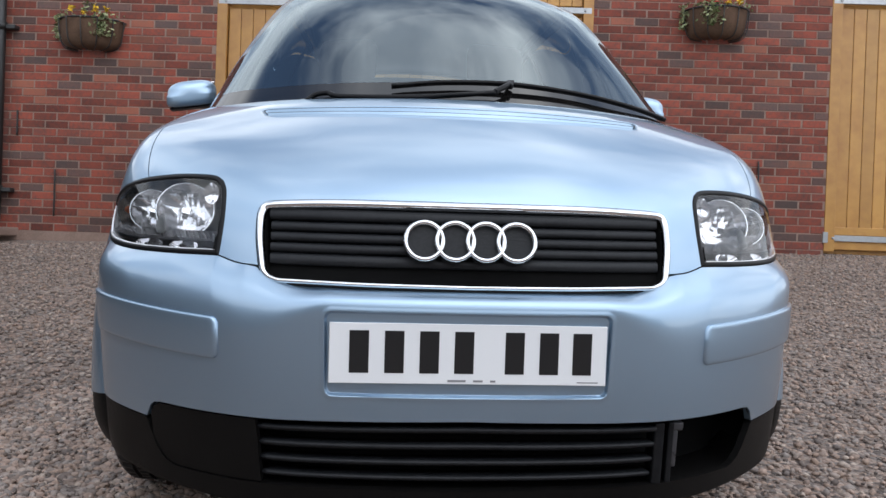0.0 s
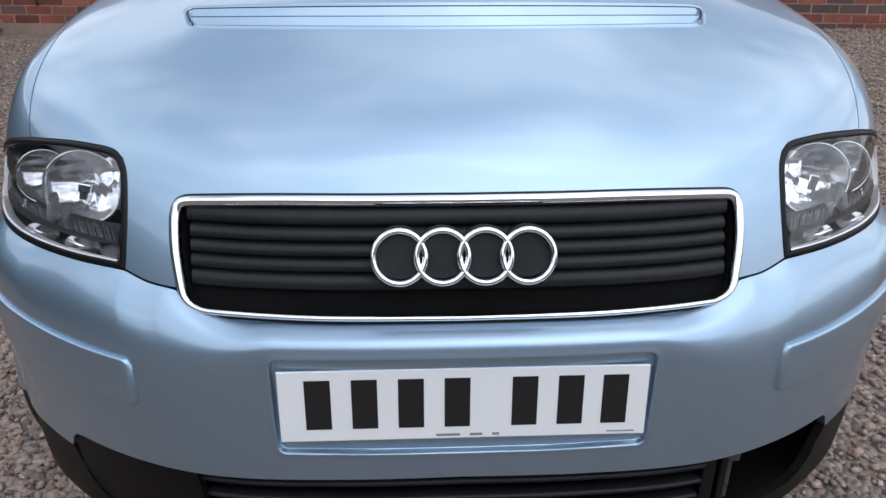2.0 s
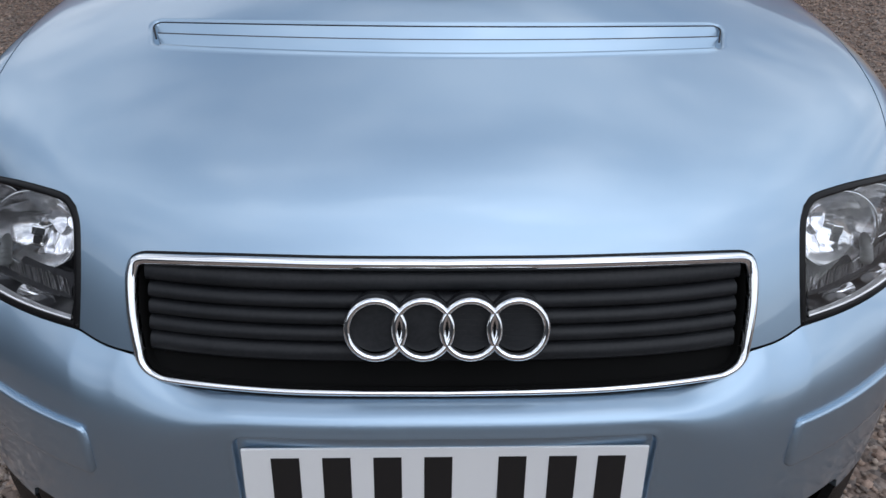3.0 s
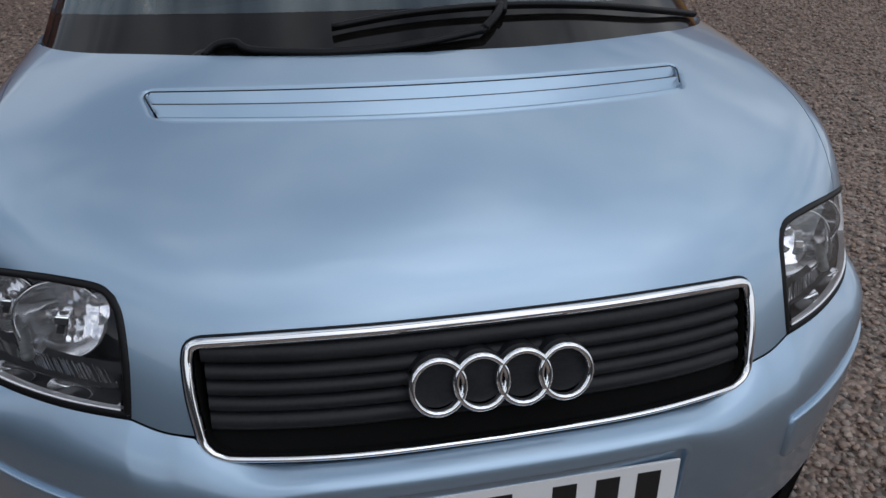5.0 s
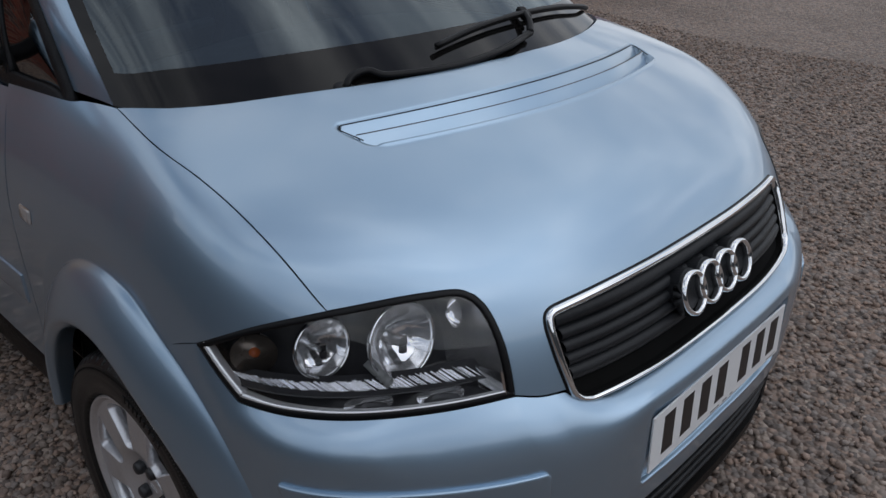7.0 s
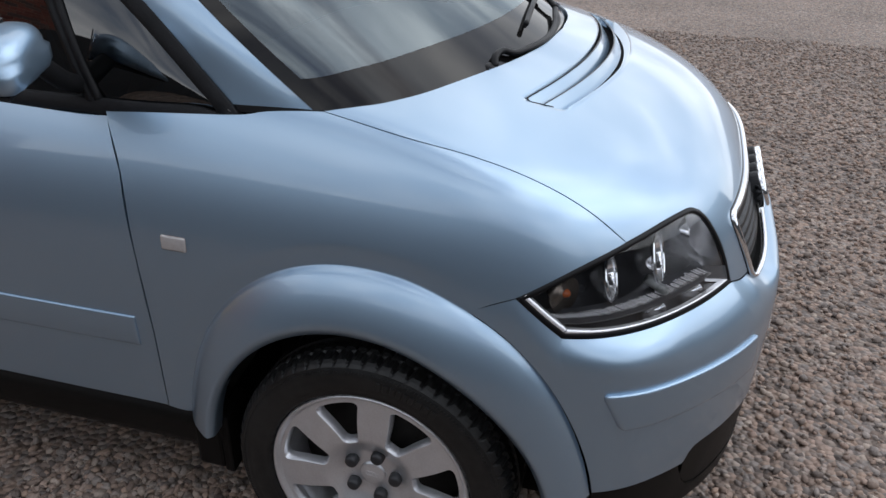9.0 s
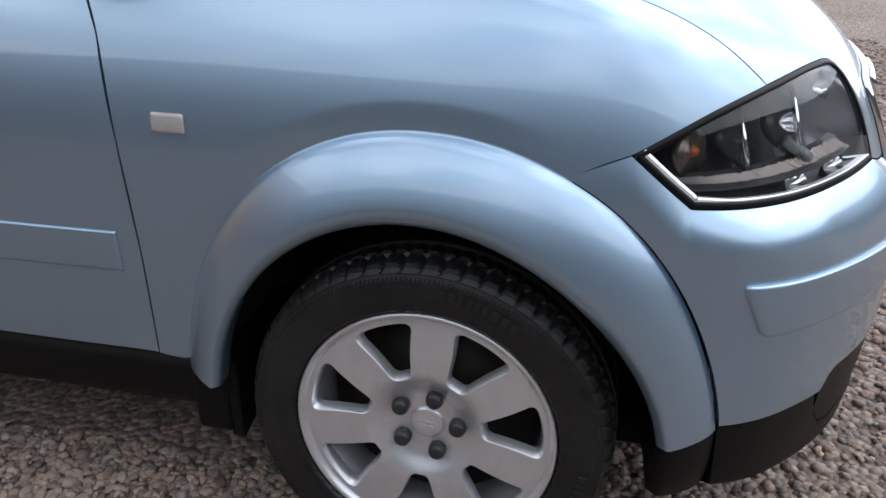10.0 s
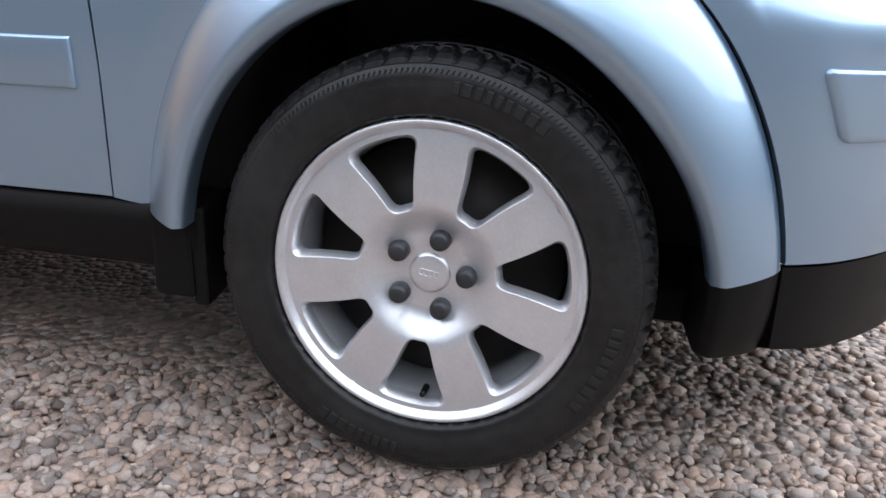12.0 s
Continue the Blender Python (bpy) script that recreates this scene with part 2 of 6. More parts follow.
def panel(name, grids, mat, parent, label="", gap=0.0016, depth=0.014, flip=False, toward=None):
    """One sheet-metal panel from grids of points that share edges: welded, its edges drawn in by the gap and folded back."""
    bm = bmesh.new()
    for P in grids:
        rows, cols = P.shape[:2]
        vs = [bm.verts.new(tuple(map(float, p))) for p in P.reshape(-1, 3)]
        for f in grid_faces(rows, cols):
            try:
                bm.faces.new([vs[i] for i in f])
            except ValueError:
                pass
    bmesh.ops.remove_doubles(bm, verts=bm.verts, dist=0.0004)
    bmesh.ops.recalc_face_normals(bm, faces=bm.faces)
    bm.normal_update()
    mid = Vector(toward if toward is not None else (0, 1.6, 0.5))
    if sum((f.calc_center_median() - mid).dot(f.normal) * f.calc_area() for f in bm.faces) < 0:
        bmesh.ops.reverse_faces(bm, faces=bm.faces)
        bm.normal_update()
    if depth:
        edge = [e for e in bm.edges if e.is_boundary]
        rim = {}
        for v in {v for e in edge for v in e.verts}:
            c = sum((f.calc_center_median() for f in v.link_faces), Vector()) / len(v.link_faces) - v.co
            c -= v.normal * c.dot(v.normal)
            if c.length > 1e-7:
                v.co += c.normalized() * gap
            rim[v] = v.normal.copy()
        dup = {v: (bm.verts.new(v.co), bm.verts.new(v.co - nrm * depth)) for v, nrm in rim.items()}
        for e in edge:
            f = e.link_faces[0]
            a, b = e.verts
            for lo in f.loops:
                if lo.edge == e:
                    a, b = lo.vert, lo.link_loop_next.vert
            bm.faces.new((dup[b][0], dup[a][0], dup[a][1], dup[b][1]))
    return part(name, bm, mat, parent, label)


def sweep(name, path, normals, profile, mat, parent, label="", closed=False, caps=True, smooth=True):
    """A strip of that cross-section (sideways, outward) along a path."""
    p, nn = np.asarray(path, float), np.asarray(normals, float)
    t = np.roll(p, -1, 0) - np.roll(p, 1, 0) if closed else np.gradient(p, axis=0)
    t /= np.linalg.norm(t, axis=1)[:, None] + 1e-12
    side = np.cross(nn, t)
    side /= np.linalg.norm(side, axis=1)[:, None] + 1e-12
    out = np.cross(t, side)
    k = len(profile)
    V = np.stack([p + side * a + out * b for a, b in profile], 1)
    F = grid_faces(len(p), k, closed=True)
    if closed:
        base = (len(p) - 1) * k
        F += [(base + c, base + (c + 1) % k, (c + 1) % k, c) for c in range(k)]
    elif caps:
        F += [tuple(range(k))[::-1], tuple((len(p) - 1) * k + c for c in range(k))]
    bm = bmesh.new()
    vs = [bm.verts.new(tuple(map(float, v))) for v in V.reshape(-1, 3)]
    for f in F:
        bm.faces.new([vs[i] for i in f])
    bmesh.ops.recalc_face_normals(bm, faces=bm.faces)
    return part(name, bm, mat, parent, label, smooth)


def oval(w, h, n=10, lift=0.0):
    return [(w * math.cos(2 * math.pi * i / n), lift + h * math.sin(2 * math.pi * i / n)) for i in range(n)]


def box(bm, lo, hi, m=None, bevel=0.0):
    r = bmesh.ops.create_cube(bm, size=1)
    c = Matrix.Translation([(a + b) / 2 for a, b in zip(lo, hi)]) @ Matrix.Diagonal((*[b - a for a, b in zip(lo, hi)], 1))
    bmesh.ops.transform(bm, matrix=(m @ c) if m else c, verts=r["verts"])
    if bevel:
        bmesh.ops.bevel(bm, geom=list({e for v in r["verts"] for e in v.link_edges}), offset=bevel, segments=2, affect="EDGES", profile=0.5)
    return r["verts"]


def boxed(name, lo, hi, mat, parent, label="", m=None, bevel=0.0, smooth=False):
    bm = bmesh.new()
    box(bm, lo, hi, m, bevel)
    return part(name, bm, mat, parent, label, smooth)


def lathe(name, profile, mat, parent, label="", n=64, m=None, smooth=True, closed=False):
    """Turned round the x axis: profile of (x, radius)."""
    a = np.linspace(0, 2 * math.pi, n, endpoint=False)
    V = np.array([[(x, r * math.cos(t), r * math.sin(t)) for t in a] for x, r in profile])
    if m is not None:
        V = np.array([[tuple(m @ Vector(v)) for v in row] for row in V])
    bm = bmesh.new()
    vs = [bm.verts.new(tuple(map(float, v))) for v in V.reshape(-1, 3)]
    for f in grid_faces(len(profile), n, closed=True):
        bm.faces.new([vs[i] for i in f])
    if closed:
        b = (len(profile) - 1) * n
        for c in range(n):
            bm.faces.new([vs[b + c], vs[b + (c + 1) % n], vs[(c + 1) % n], vs[c]])
    else:
        for k in (0, len(profile) - 1):
            if profile[k][1] > 1e-4:
                bm.faces.new([vs[k * n + c] for c in range(n)])
    bmesh.ops.remove_doubles(bm, verts=bm.verts, dist=1e-5)
    bmesh.ops.recalc_face_normals(bm, faces=bm.faces)
    return part(name, bm, mat, parent, label, smooth)


def tube(name, points, radius, mat, parent, label="", n=8, samples=None):
    p = spline(points, samples or 8 * len(points)) if len(points) > 2 else np.array(points, float)
    ref = np.array((0.13, 0.37, 0.92))
    return sweep(name, p, np.repeat(ref[None], len(p), 0), oval(radius, radius, n), mat, parent, label)


# ---- shape of the car: hood, nose and flanks blended into one skin ----
def step(a, b, x):
    t = np.clip((x - a) / (b - a), 0, 1)
    return t * t * (3 - 2 * t)


def relu2(d, s=0.1):
    return ((d + np.sqrt(d * d + s * s)) / 2) ** 2


def smax(a, b, k):
    h = np.clip(k - np.abs(a - b), 0, None) / k
    return np.maximum(a, b) + h ** 3 * k / 6


def hood_line(y):
    d = y - 0.3
    return 0.957 + 0.487 * d - 0.43 * d * d + 0.1 * d ** 3


def flank(y, z):
    return 0.808 - 0.95 * relu2(z - 0.70) - 0.15 * relu2(0.75 - y) - 0.03 * relu2(y - 2.6, 0.3)


def nose_plan(x):
    return 0.725 * x ** 3.2


def body(P):
    x, y, z = np.abs(P[..., 0]), P[..., 1], P[..., 2]
    top = (z - hood_line(y) + 0.172 * x * x) / np.sqrt(1.2 + (0.344 * x) ** 2)
    nose = 0.030 + 0.33 * (z - 0.64) + 0.4 * (z - 0.64) ** 2 + nose_plan(x)
    front = (nose - y) / np.sqrt(1.15 + (2.4 * x ** 2.2) ** 2)
    return smax(smax(top, x - flank(y, z), 0.06), front, 0.11)


def bumper_plan(x):
    return nose_plan(x) - 0.020 + 0.010 * (1 - step(0.18, 0.46, x))


def bumper(P):
    x, y, z = np.abs(P[..., 0]), P[..., 1], P[..., 2]
    plan, s = bumper_plan(x), np.sqrt(1 + (2.4 * x ** 2.2) ** 2)
    front = (plan + 0.25 * relu2(0.52 - z) - y) / s
    climb = 0.32 + 0.62 * step(0.29, 0.44, x)
    ledge = (z - 0.610 - 0.009 * (1 - step(0.26, 0.39, x)) - 0.034 * step(0.30, 0.75, x) - 0.075 * step(0.63, 0.83, x) - climb * (y - plan) / s) / np.sqrt(1 + climb ** 2)
    side = x - flank(y, z) + 3.8 * relu2(0.295 - z, 0.03)
    return smax(smax(front, side, 0.07), ledge, 0.030 + 0.046 * step(0.26, 0.43, x))


def gradient(f, P):
    return np.stack([(f(P + e) - f(P - e)) / 2e-4 for e in np.eye(3) * 1e-4], -1)


def onto(f, P, n=10):
    P = np.array(P, float)
    for _ in range(n):
        g = gradient(f, P)
        P -= (f(P) / ((g * g).sum(-1) + 1e-9))[..., None] * g
    return P


def normal_of(f, P):
    g = gradient(f, np.asarray(P, float))
    return g / np.linalg.norm(g, axis=-1)[..., None]


# ---- the car ----
car = empty("car", "pale metallic blue five-door hatchback parked on gravel", "car")
HUB_Y, HUB_Z = 0.762, 0.284

TIP, LOW, IN_TOP, IN_BOT = (0.787, 0.476, 0.761), (0.780, 0.394, 0.690), (0.493, 0.189, 0.832), (0.487, 0.117, 0.682)
HOOD_LAMP, HOOD_BACK = (0.674, 0.302, 0.838), (0.687, 0.847, 1.018)
CHEEK = (0.4045, 0.079, 0.667)
lamp_top_out = onto(body, spline([TIP, (0.742, 0.383, 0.809), HOOD_LAMP], 20))
lamp_top_in = onto(body, spline([HOOD_LAMP, (0.59, 0.252, 0.845), (0.547, 0.226, 0.8465), (0.519, 0.210, 0.8455), (0.503, 0.200, 0.841), IN_TOP], 30))
lamp_inner = onto(body, spline([IN_TOP, (0.4855, 0.176, 0.817), (0.4815, 0.160, 0.790), (0.4805, 0.142, 0.752), (0.483, 0.128, 0.715), IN_BOT], 24))
lamp_low = onto(body, spline([IN_BOT, (0.583, 0.173, 0.680), (0.672, 0.247, 0.679), (0.738, 0.322, 0.683), LOW], 36))
lamp_outer = onto(body, spline([LOW, (0.785, 0.432, 0.722), TIP], 20))
GRILLE_TOP_CORNER = (0.4048, 0.1265, 0.7848)
grille_top = onto(body, spline([GRILLE_TOP_CORNER, (0.3980, 0.126, 0.7893), (0.389, 0.125, 0.7915), (0.375, 0.1225, 0.7925), (0.30, 0.11, 0.796), (0.15, 0.096, 0.798), (0, 0.093, 0.798)], 64))
grille_side = onto(body, spline([GRILLE_TOP_CORNER, (0.4090, 0.125, 0.7785), (0.4113, 0.122, 0.7695), (0.4125, 0.117, 0.756), (0.411, 0.1, 0.715), CHEEK], 24))
shut = onto(body, spline([HOOD_LAMP, (0.679, 0.384, 0.893), (0.686, 0.483, 0.938), (0.693, 0.581, 0.971), (0.702, 0.70, 1.001), HOOD_BACK], 120))
hood_rear = onto(body, spline([HOOD_BACK, (0.662, 0.795, 1.024), (0.621, 0.743, 1.031), (0.533, 0.677, 1.037), (0.353, 0.589, 1.045), (0.18, 0.541, 1.047), (0, 0.526, 1.048)], 90))


def resample(c, n):
    return np.stack([np.interp(np.linspace(0, 1, n), np.linspace(0, 1, len(c)), c[:, k]) for k in range(3)], 1)


def both(half):
    """A curve from the right flank to the middle, carried on to the left flank."""
    return np.vstack([half, mirrored(half[::-1][1:], -1)])


# Hood with a stepped air vent near its rear edge and two cheeks beside the grille.
cheek_top = onto(body, spline([IN_TOP, (0.45, 0.175, 0.815), GRILLE_TOP_CORNER], 24))
front = np.vstack([lamp_top_in[:-1], cheek_top[:-1], grille_top])
w = np.linspace(0, 1, len(front))
rear = np.stack([np.interp(w, np.linspace(0, 1, len(hood_rear)), hood_rear[:, k]) for k in range(3)], 1)
P = onto(body, coons(both(front), both(rear), shut, mirrored(shut, -1)))


def vent_t(x, y):
    """How far across the vent, from its front edge (0) to its rear edge (1)."""
    a = 0.369 + 0.40 * x * x
    return (y - a) / (0.450 + 0.38 * x * x - a)


# Rows of the hood are drawn so that the vent's front and rear edge fall on rows of their own.
tv = vent_t(P[..., 0], P[..., 1])
vv = np.linspace(0, 1, len(P))
across = np.concatenate([[0, 0.02, 0.05, 0.08, 0.11], np.linspace(0.2, 0.9, 6), [0.955, 0.985, 1.0]])
rows = np.zeros((60 + len(across) + 14, P.shape[1], 3))
share = np.zeros(rows.shape[:2])
for c in range(P.shape[1]):
    t_ = np.maximum.accumulate(tv[:, c]) + np.arange(len(P)) * 1e-9
    v0 = np.interp(0, t_, vv)
    inner = np.interp(across, t_, vv)
    v_new = np.concatenate([np.linspace(0, v0, 60, endpoint=False), inner, inner[-1] + (1 - inner[-1]) * np.linspace(0, 1, 15)[1:]])
    rows[:, c] = np.stack([np.interp(v_new, vv, P[:, c, k]) for k in range(3)], 1)
share[61:60 + len(across) - 1] = np.array([-0.03, -0.08, -0.12] + [1.0] * (len(across) - 5))[:, None]
skin = onto(body, rows, 4)
tv = vent_t(skin[..., 0], skin[..., 1])


def vent_half(t):
    """Half the vent's width: its ends lean outward to the rear and are rounded."""
    t = np.clip(t, 0, 1)
    return 0.440 + 0.026 * t - 0.016 * np.clip(1 - t / 0.22, 0, 1) ** 2 - 0.016 * np.clip((t - 0.78) / 0.22, 0, 1) ** 2


mask = share * step(vent_half(tv) + 0.003, vent_half(tv) - 0.004, np.abs(skin[..., 0]))
P = skin - normal_of(body, skin) * (0.031 * mask)[..., None]
cheek_bottom = onto(body, spline([IN_BOT, (0.446, 0.1, 0.669), CHEEK], 24))
cheek = onto(body, coons(cheek_top, cheek_bottom, lamp_inner, grille_side))
panel("hood", [P, cheek, mirrored(cheek, -1)], PAINT, car)
xs = np.linspace(-1, 1, 90)


def vent_strip(name, a, b, drop_a, drop_b, mat, thick):
    tt = np.linspace(a, b, 6)[:, None]
    X = xs[None] * (vent_half(tt) - 0.004)
    A = 0.369 + 0.40 * X * X
    Y = A + tt * (0.450 + 0.38 * X * X - A)
    S = onto(body, np.stack([X, Y, np.full_like(X, 1.0)], -1))
    S = S - normal_of(body, S) * np.linspace(drop_a, drop_b, 6)[:, None, None]
    panel(name, [S], mat, car, gap=0.0, depth=thick)


# Floor of the vent, its shade given by a near-black colour.
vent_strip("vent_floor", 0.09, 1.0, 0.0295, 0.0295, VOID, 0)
for a, b, da, db in ((0.125, 0.520, 0.0225, 0.0004), (0.545, 0.955, 0.0225, 0.0006)):
    vent_strip("vent_slat", a, b, da, db, PAINT, 0.003)
# Thin dark strip, put in as the shade of the gap between the slats.
for t_ in (0.533,):
    X = np.linspace(-1, 1, 90) * (vent_half(t_) - 0.006)
    S = onto(body, np.stack([X, 0.369 + 0.40 * X * X + t_ * (0.081 - 0.02 * X * X), np.full_like(X, 1.0)], -1))
    N = normal_of(body, S)
    sweep("vent_seal", S - N * 0.0008, N, oval(0.0014, 0.0010, 6), BOLT, car)
# Black strip along the rear edge and ends stands in for shade there.
t_ = np.concatenate([np.linspace(0.30, 0.99, 16)])
ends = [np.stack([s * (vent_half(t_) - 0.0005), t_], -1) for s in (-1, 1)]
mid_x = np.linspace(-(vent_half(1.0) - 0.003), vent_half(1.0) - 0.003, 90)
run = np.vstack([ends[0], np.stack([mid_x, np.full(90, 0.992)], -1), ends[1][::-1]])
X, A = run[:, 0], 0.369 + 0.40 * run[:, 0] ** 2
S = onto(body, np.stack([X, A + run[:, 1] * (0.450 + 0.38 * X * X - A), np.full_like(X, 1.0)], -1))
N = normal_of(body, S)
sweep("vent_seal", S - N * 0.0010, N, oval(0.0014, 0.0010, 6), RUBBER, car)
# Black sheet under the hood that puts shade into the shut lines.
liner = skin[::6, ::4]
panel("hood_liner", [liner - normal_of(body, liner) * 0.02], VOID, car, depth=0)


def arch_outer(a):
    """Edge of the flare round the front wheel: angle from the rear horizontal over the top."""
    c, s = math.cos(a), math.sin(a)
    r = (1 + 0.022 * math.exp(-((a - 2.15) / 0.4) ** 2)) / math.sqrt((c / (0.430 if c > 0 else 0.444)) ** 2 + (s / 0.487) ** 2)
    return HUB_Y + r * c, HUB_Z + r * s


A_REAR, A_SEAM, A_FRONT = math.asin(0.079 / 0.489), math.radians(115), math.pi - math.asin(0.084 / 0.489)


def flank_point(y, z):
    return (float(flank(np.array(y), np.array(z))), y, z)


# Front wings.
DOOR_TOP = (0.712, 1.300, 0.976)
seam_yz = arch_outer(A_SEAM)
arch_run = [flank_point(*arch_outer(a)) for a in np.linspace(A_SEAM, A_REAR, 60)]
wing_low = np.vstack([spline([TIP, (0.79, 0.515, 0.746), flank_point(*seam_yz)], 14)[:-1], arch_run, spline([arch_run[-1], flank_point(1.247, 0.362)], 8)[1:]])
wing_low = onto(body, wing_low)
wing_top = np.vstack([resample(shut, 50)[:-1],
                      spline([HOOD_BACK, (0.697, 0.95, 1.008), (0.704, 1.03, 0.994), DOOR_TOP], len(wing_low) - 49)])
wing_top = onto(body, wing_top)
door_line = onto(body, spline([DOOR_TOP, flank_point(1.262, 0.88), flank_point(1.246, 0.72), flank_point(1.241, 0.54), flank_point(1.247, 0.362)], 70))
lamp_front = lamp_top_out[::-1]
lf = np.stack([np.interp(np.linspace(0, 1, 70), np.linspace(0, 1, 20), lamp_front[:, k]) for k in range(3)], 1)
W = onto(body, coons(wing_top, wing_low, lf, door_line))
FLARE = ((0, 0), (0.015, 0.0010), (0.035, 0.0040), (0.06, 0.0078), (0.095, 0.0120), (0.14, 0.0165), (0.28, 0.0275), (0.45, 0.0375), (0.62, 0.0455), (0.74, 0.0500), (0.80, 0.0515), (0.845, 0.0508), (0.89, 0.0475), (0.94, 0.0430), (0.985, 0.0390), (1.0, 0.0355), (1.008, 0.026), (1.01, -0.004))


def groove(P):
    """The flank draws in a little towards the flare, all round but at the bumper seam."""
    a, r = np.arctan2(P[..., 2] - HUB_Z, P[..., 1] - HUB_Y), np.hypot(P[..., 1] - HUB_Y, P[..., 2] - HUB_Z)
    c, sn = np.cos(a), np.sin(a)
    edge_r = (1 + 0.022 * np.exp(-((a - 2.15) / 0.4) ** 2)) / np.sqrt((c / np.where(c > 0, 0.430, 0.444)) ** 2 + (sn / 0.487) ** 2)
    return 0.0055 * np.clip(1 - (r - edge_r) / 0.042, 0, 1) ** 1.2 * step(radians(114), radians(98), a) * step(radians(-8), radians(12), a)


def flare_grid(angles, first, dip=0.0):
    """The flare round the front wheel: from its outer edge out to the lip, which rolls inward."""
    rows = [first]
    dip = np.zeros(len(first)) + dip
    for t, out in FLARE[1:]:
        row = []
        for a, o, d in zip(angles, first, dip):
            r = 0.357 + 0.010 * math.sin(a) ** 2 - 0.009 * math.exp(-((a - 2.35) / 0.4) ** 2)
            yi, zi = HUB_Y + r * math.cos(a), HUB_Z + r * math.sin(a)
            row.append((o[0] + out + d * min(t / 0.05, 1), o[1] + (yi - o[1]) * t, o[2] + (zi - o[2]) * t))
        rows.append(row)
    return np.array(rows)


# The wing runs on without a joint into the flare; ahead of the seam the flare stands against the bumper.
W[..., 0] -= groove(W)
run_dip = groove(wing_low[13:73])
flare_rear = flare_grid(np.linspace(A_SEAM, A_REAR, 60), wing_low[13:73] - np.stack([run_dip, 0 * run_dip, 0 * run_dip], -1), run_dip)
fa = np.linspace(A_SEAM, A_FRONT, 40)
fo = np.array([flank_point(*arch_outer(a)) for a in fa])
fo = onto(body, fo)
flare_front = flare_grid(fa, fo)
for s in (-1, 1):
    panel("wing", [mirrored(W, s), mirrored(flare_rear, s), mirrored(flare_front, s)], PAINT, car, gap=0.0010, toward=(0, 0.8, 0.5))
    bm = bmesh.new()
    x, y, z = flank_point(1.149, 0.757)
    box(bm, (-0.003, -0.029, -0.0155), (0.007, 0.029, 0.0155), pose(s * (x + 0.003), y, z, 0, -8 * s, 0), 0.005)
    rep = part("side_repeater", bm, REPEATER, car, "small clear side indicator")
    boxed("bulb", (-0.002, -0.010, -0.004), (0.0085, 0.012, 0.005), AMBER, rep, m=pose(s * (x + 0.003), y, z, 0, -8 * s, 0), bevel=0.002)

for s in (-1, 1):
    liner = [(s * x, HUB_Y + r * math.cos(a), HUB_Z + r * math.sin(a)) for x, r in ((0.774, 0.376), (0.77, 0.392), (0.60, 0.392), (0.45, 0.392), (0.44, 0.02)) for a in np.linspace(-0.10, math.pi + 0.10, 40)]
    link("wheel_arch_liner", liner, grid_faces(5, 40), LINER, car, "black wheel arch liner")

# Front bumper: sections at each height give a chart of (share of the way round, height).
CZ = np.linspace(0.17, 0.76, 80)


def seam_y(z):
    zs = [arch_outer(a)[1] for a in np.linspace(A_FRONT, math.radians(112), 40)]
    ys = [arch_outer(a)[0] for a in np.linspace(A_FRONT, math.radians(112), 40)]
    return np.interp(z, [0.1] + zs, [ys[0] - 0.01] + ys)


def bumper_chart():
    a = np.linspace(0, math.radians(112), 240)
    dx, dy = np.sin(a)[None], -np.cos(a)[None]
    z = np.repeat(CZ[:, None], len(a), 1)
    lo, hi = np.zeros_like(z), np.full_like(z, 1.4)
    for _ in range(40):
        m = (lo + hi) / 2
        inside = bumper(np.stack([m * dx, 0.66 + m * dy, z], -1)) < 0
        lo, hi = np.where(inside, m, lo), np.where(inside, hi, m)
    X, Y = lo * dx, 0.66 + lo * dy
    out = np.zeros((len(CZ), 201, 3))
    for k in range(len(CZ)):
        s = np.concatenate([[0], np.cumsum(np.hypot(np.diff(X[k]), np.diff(Y[k])))])
        end = np.interp(seam_y(CZ[k]), np.maximum.accumulate(Y[k]) + np.arange(240) * 1e-9, s)
        w = np.linspace(0, end, 201)
        out[k] = np.stack([np.interp(w, s, X[k]), np.interp(w, s, Y[k]), np.full(201, CZ[k])], -1)
    return out


CHART = bumper_chart()


def on_bumper(u, z, inset=0.0):
    u, z = np.broadcast_arrays(np.asarray(u, float), np.asarray(z, float))
    s = np.sign(u) + (u == 0)
    i = np.clip(np.abs(u) * 200, 0, 199.999)
    k = np.clip((z - CZ[0]) / (CZ[1] - CZ[0]), 0, len(CZ) - 1.001)
    i0, k0 = i.astype(int), k.astype(int)
    fi, fk = (i - i0)[..., None], (k - k0)[..., None]
    p = (CHART[k0, i0] * (1 - fi) + CHART[k0, i0 + 1] * fi) * (1 - fk) + (CHART[k0 + 1, i0] * (1 - fi) + CHART[k0 + 1, i0 + 1] * fi) * fk
    p[..., 0] *= s
    if inset:
        p = p - normal_of(bumper, p) * inset
    return p


def u_of(p):
    k = int(np.argmin(np.abs(CZ - p[2])))
    d = np.linalg.norm(CHART[k][:, :2] - np.array((abs(p[0]), p[1])), axis=1)
    return float(np.argmin(d)) / 200


def u_of_x(x, z):
    k = int(np.argmin(np.abs(CZ - z)))
    return float(np.interp(x, CHART[k][:, 0], np.linspace(0, 1, 201)))


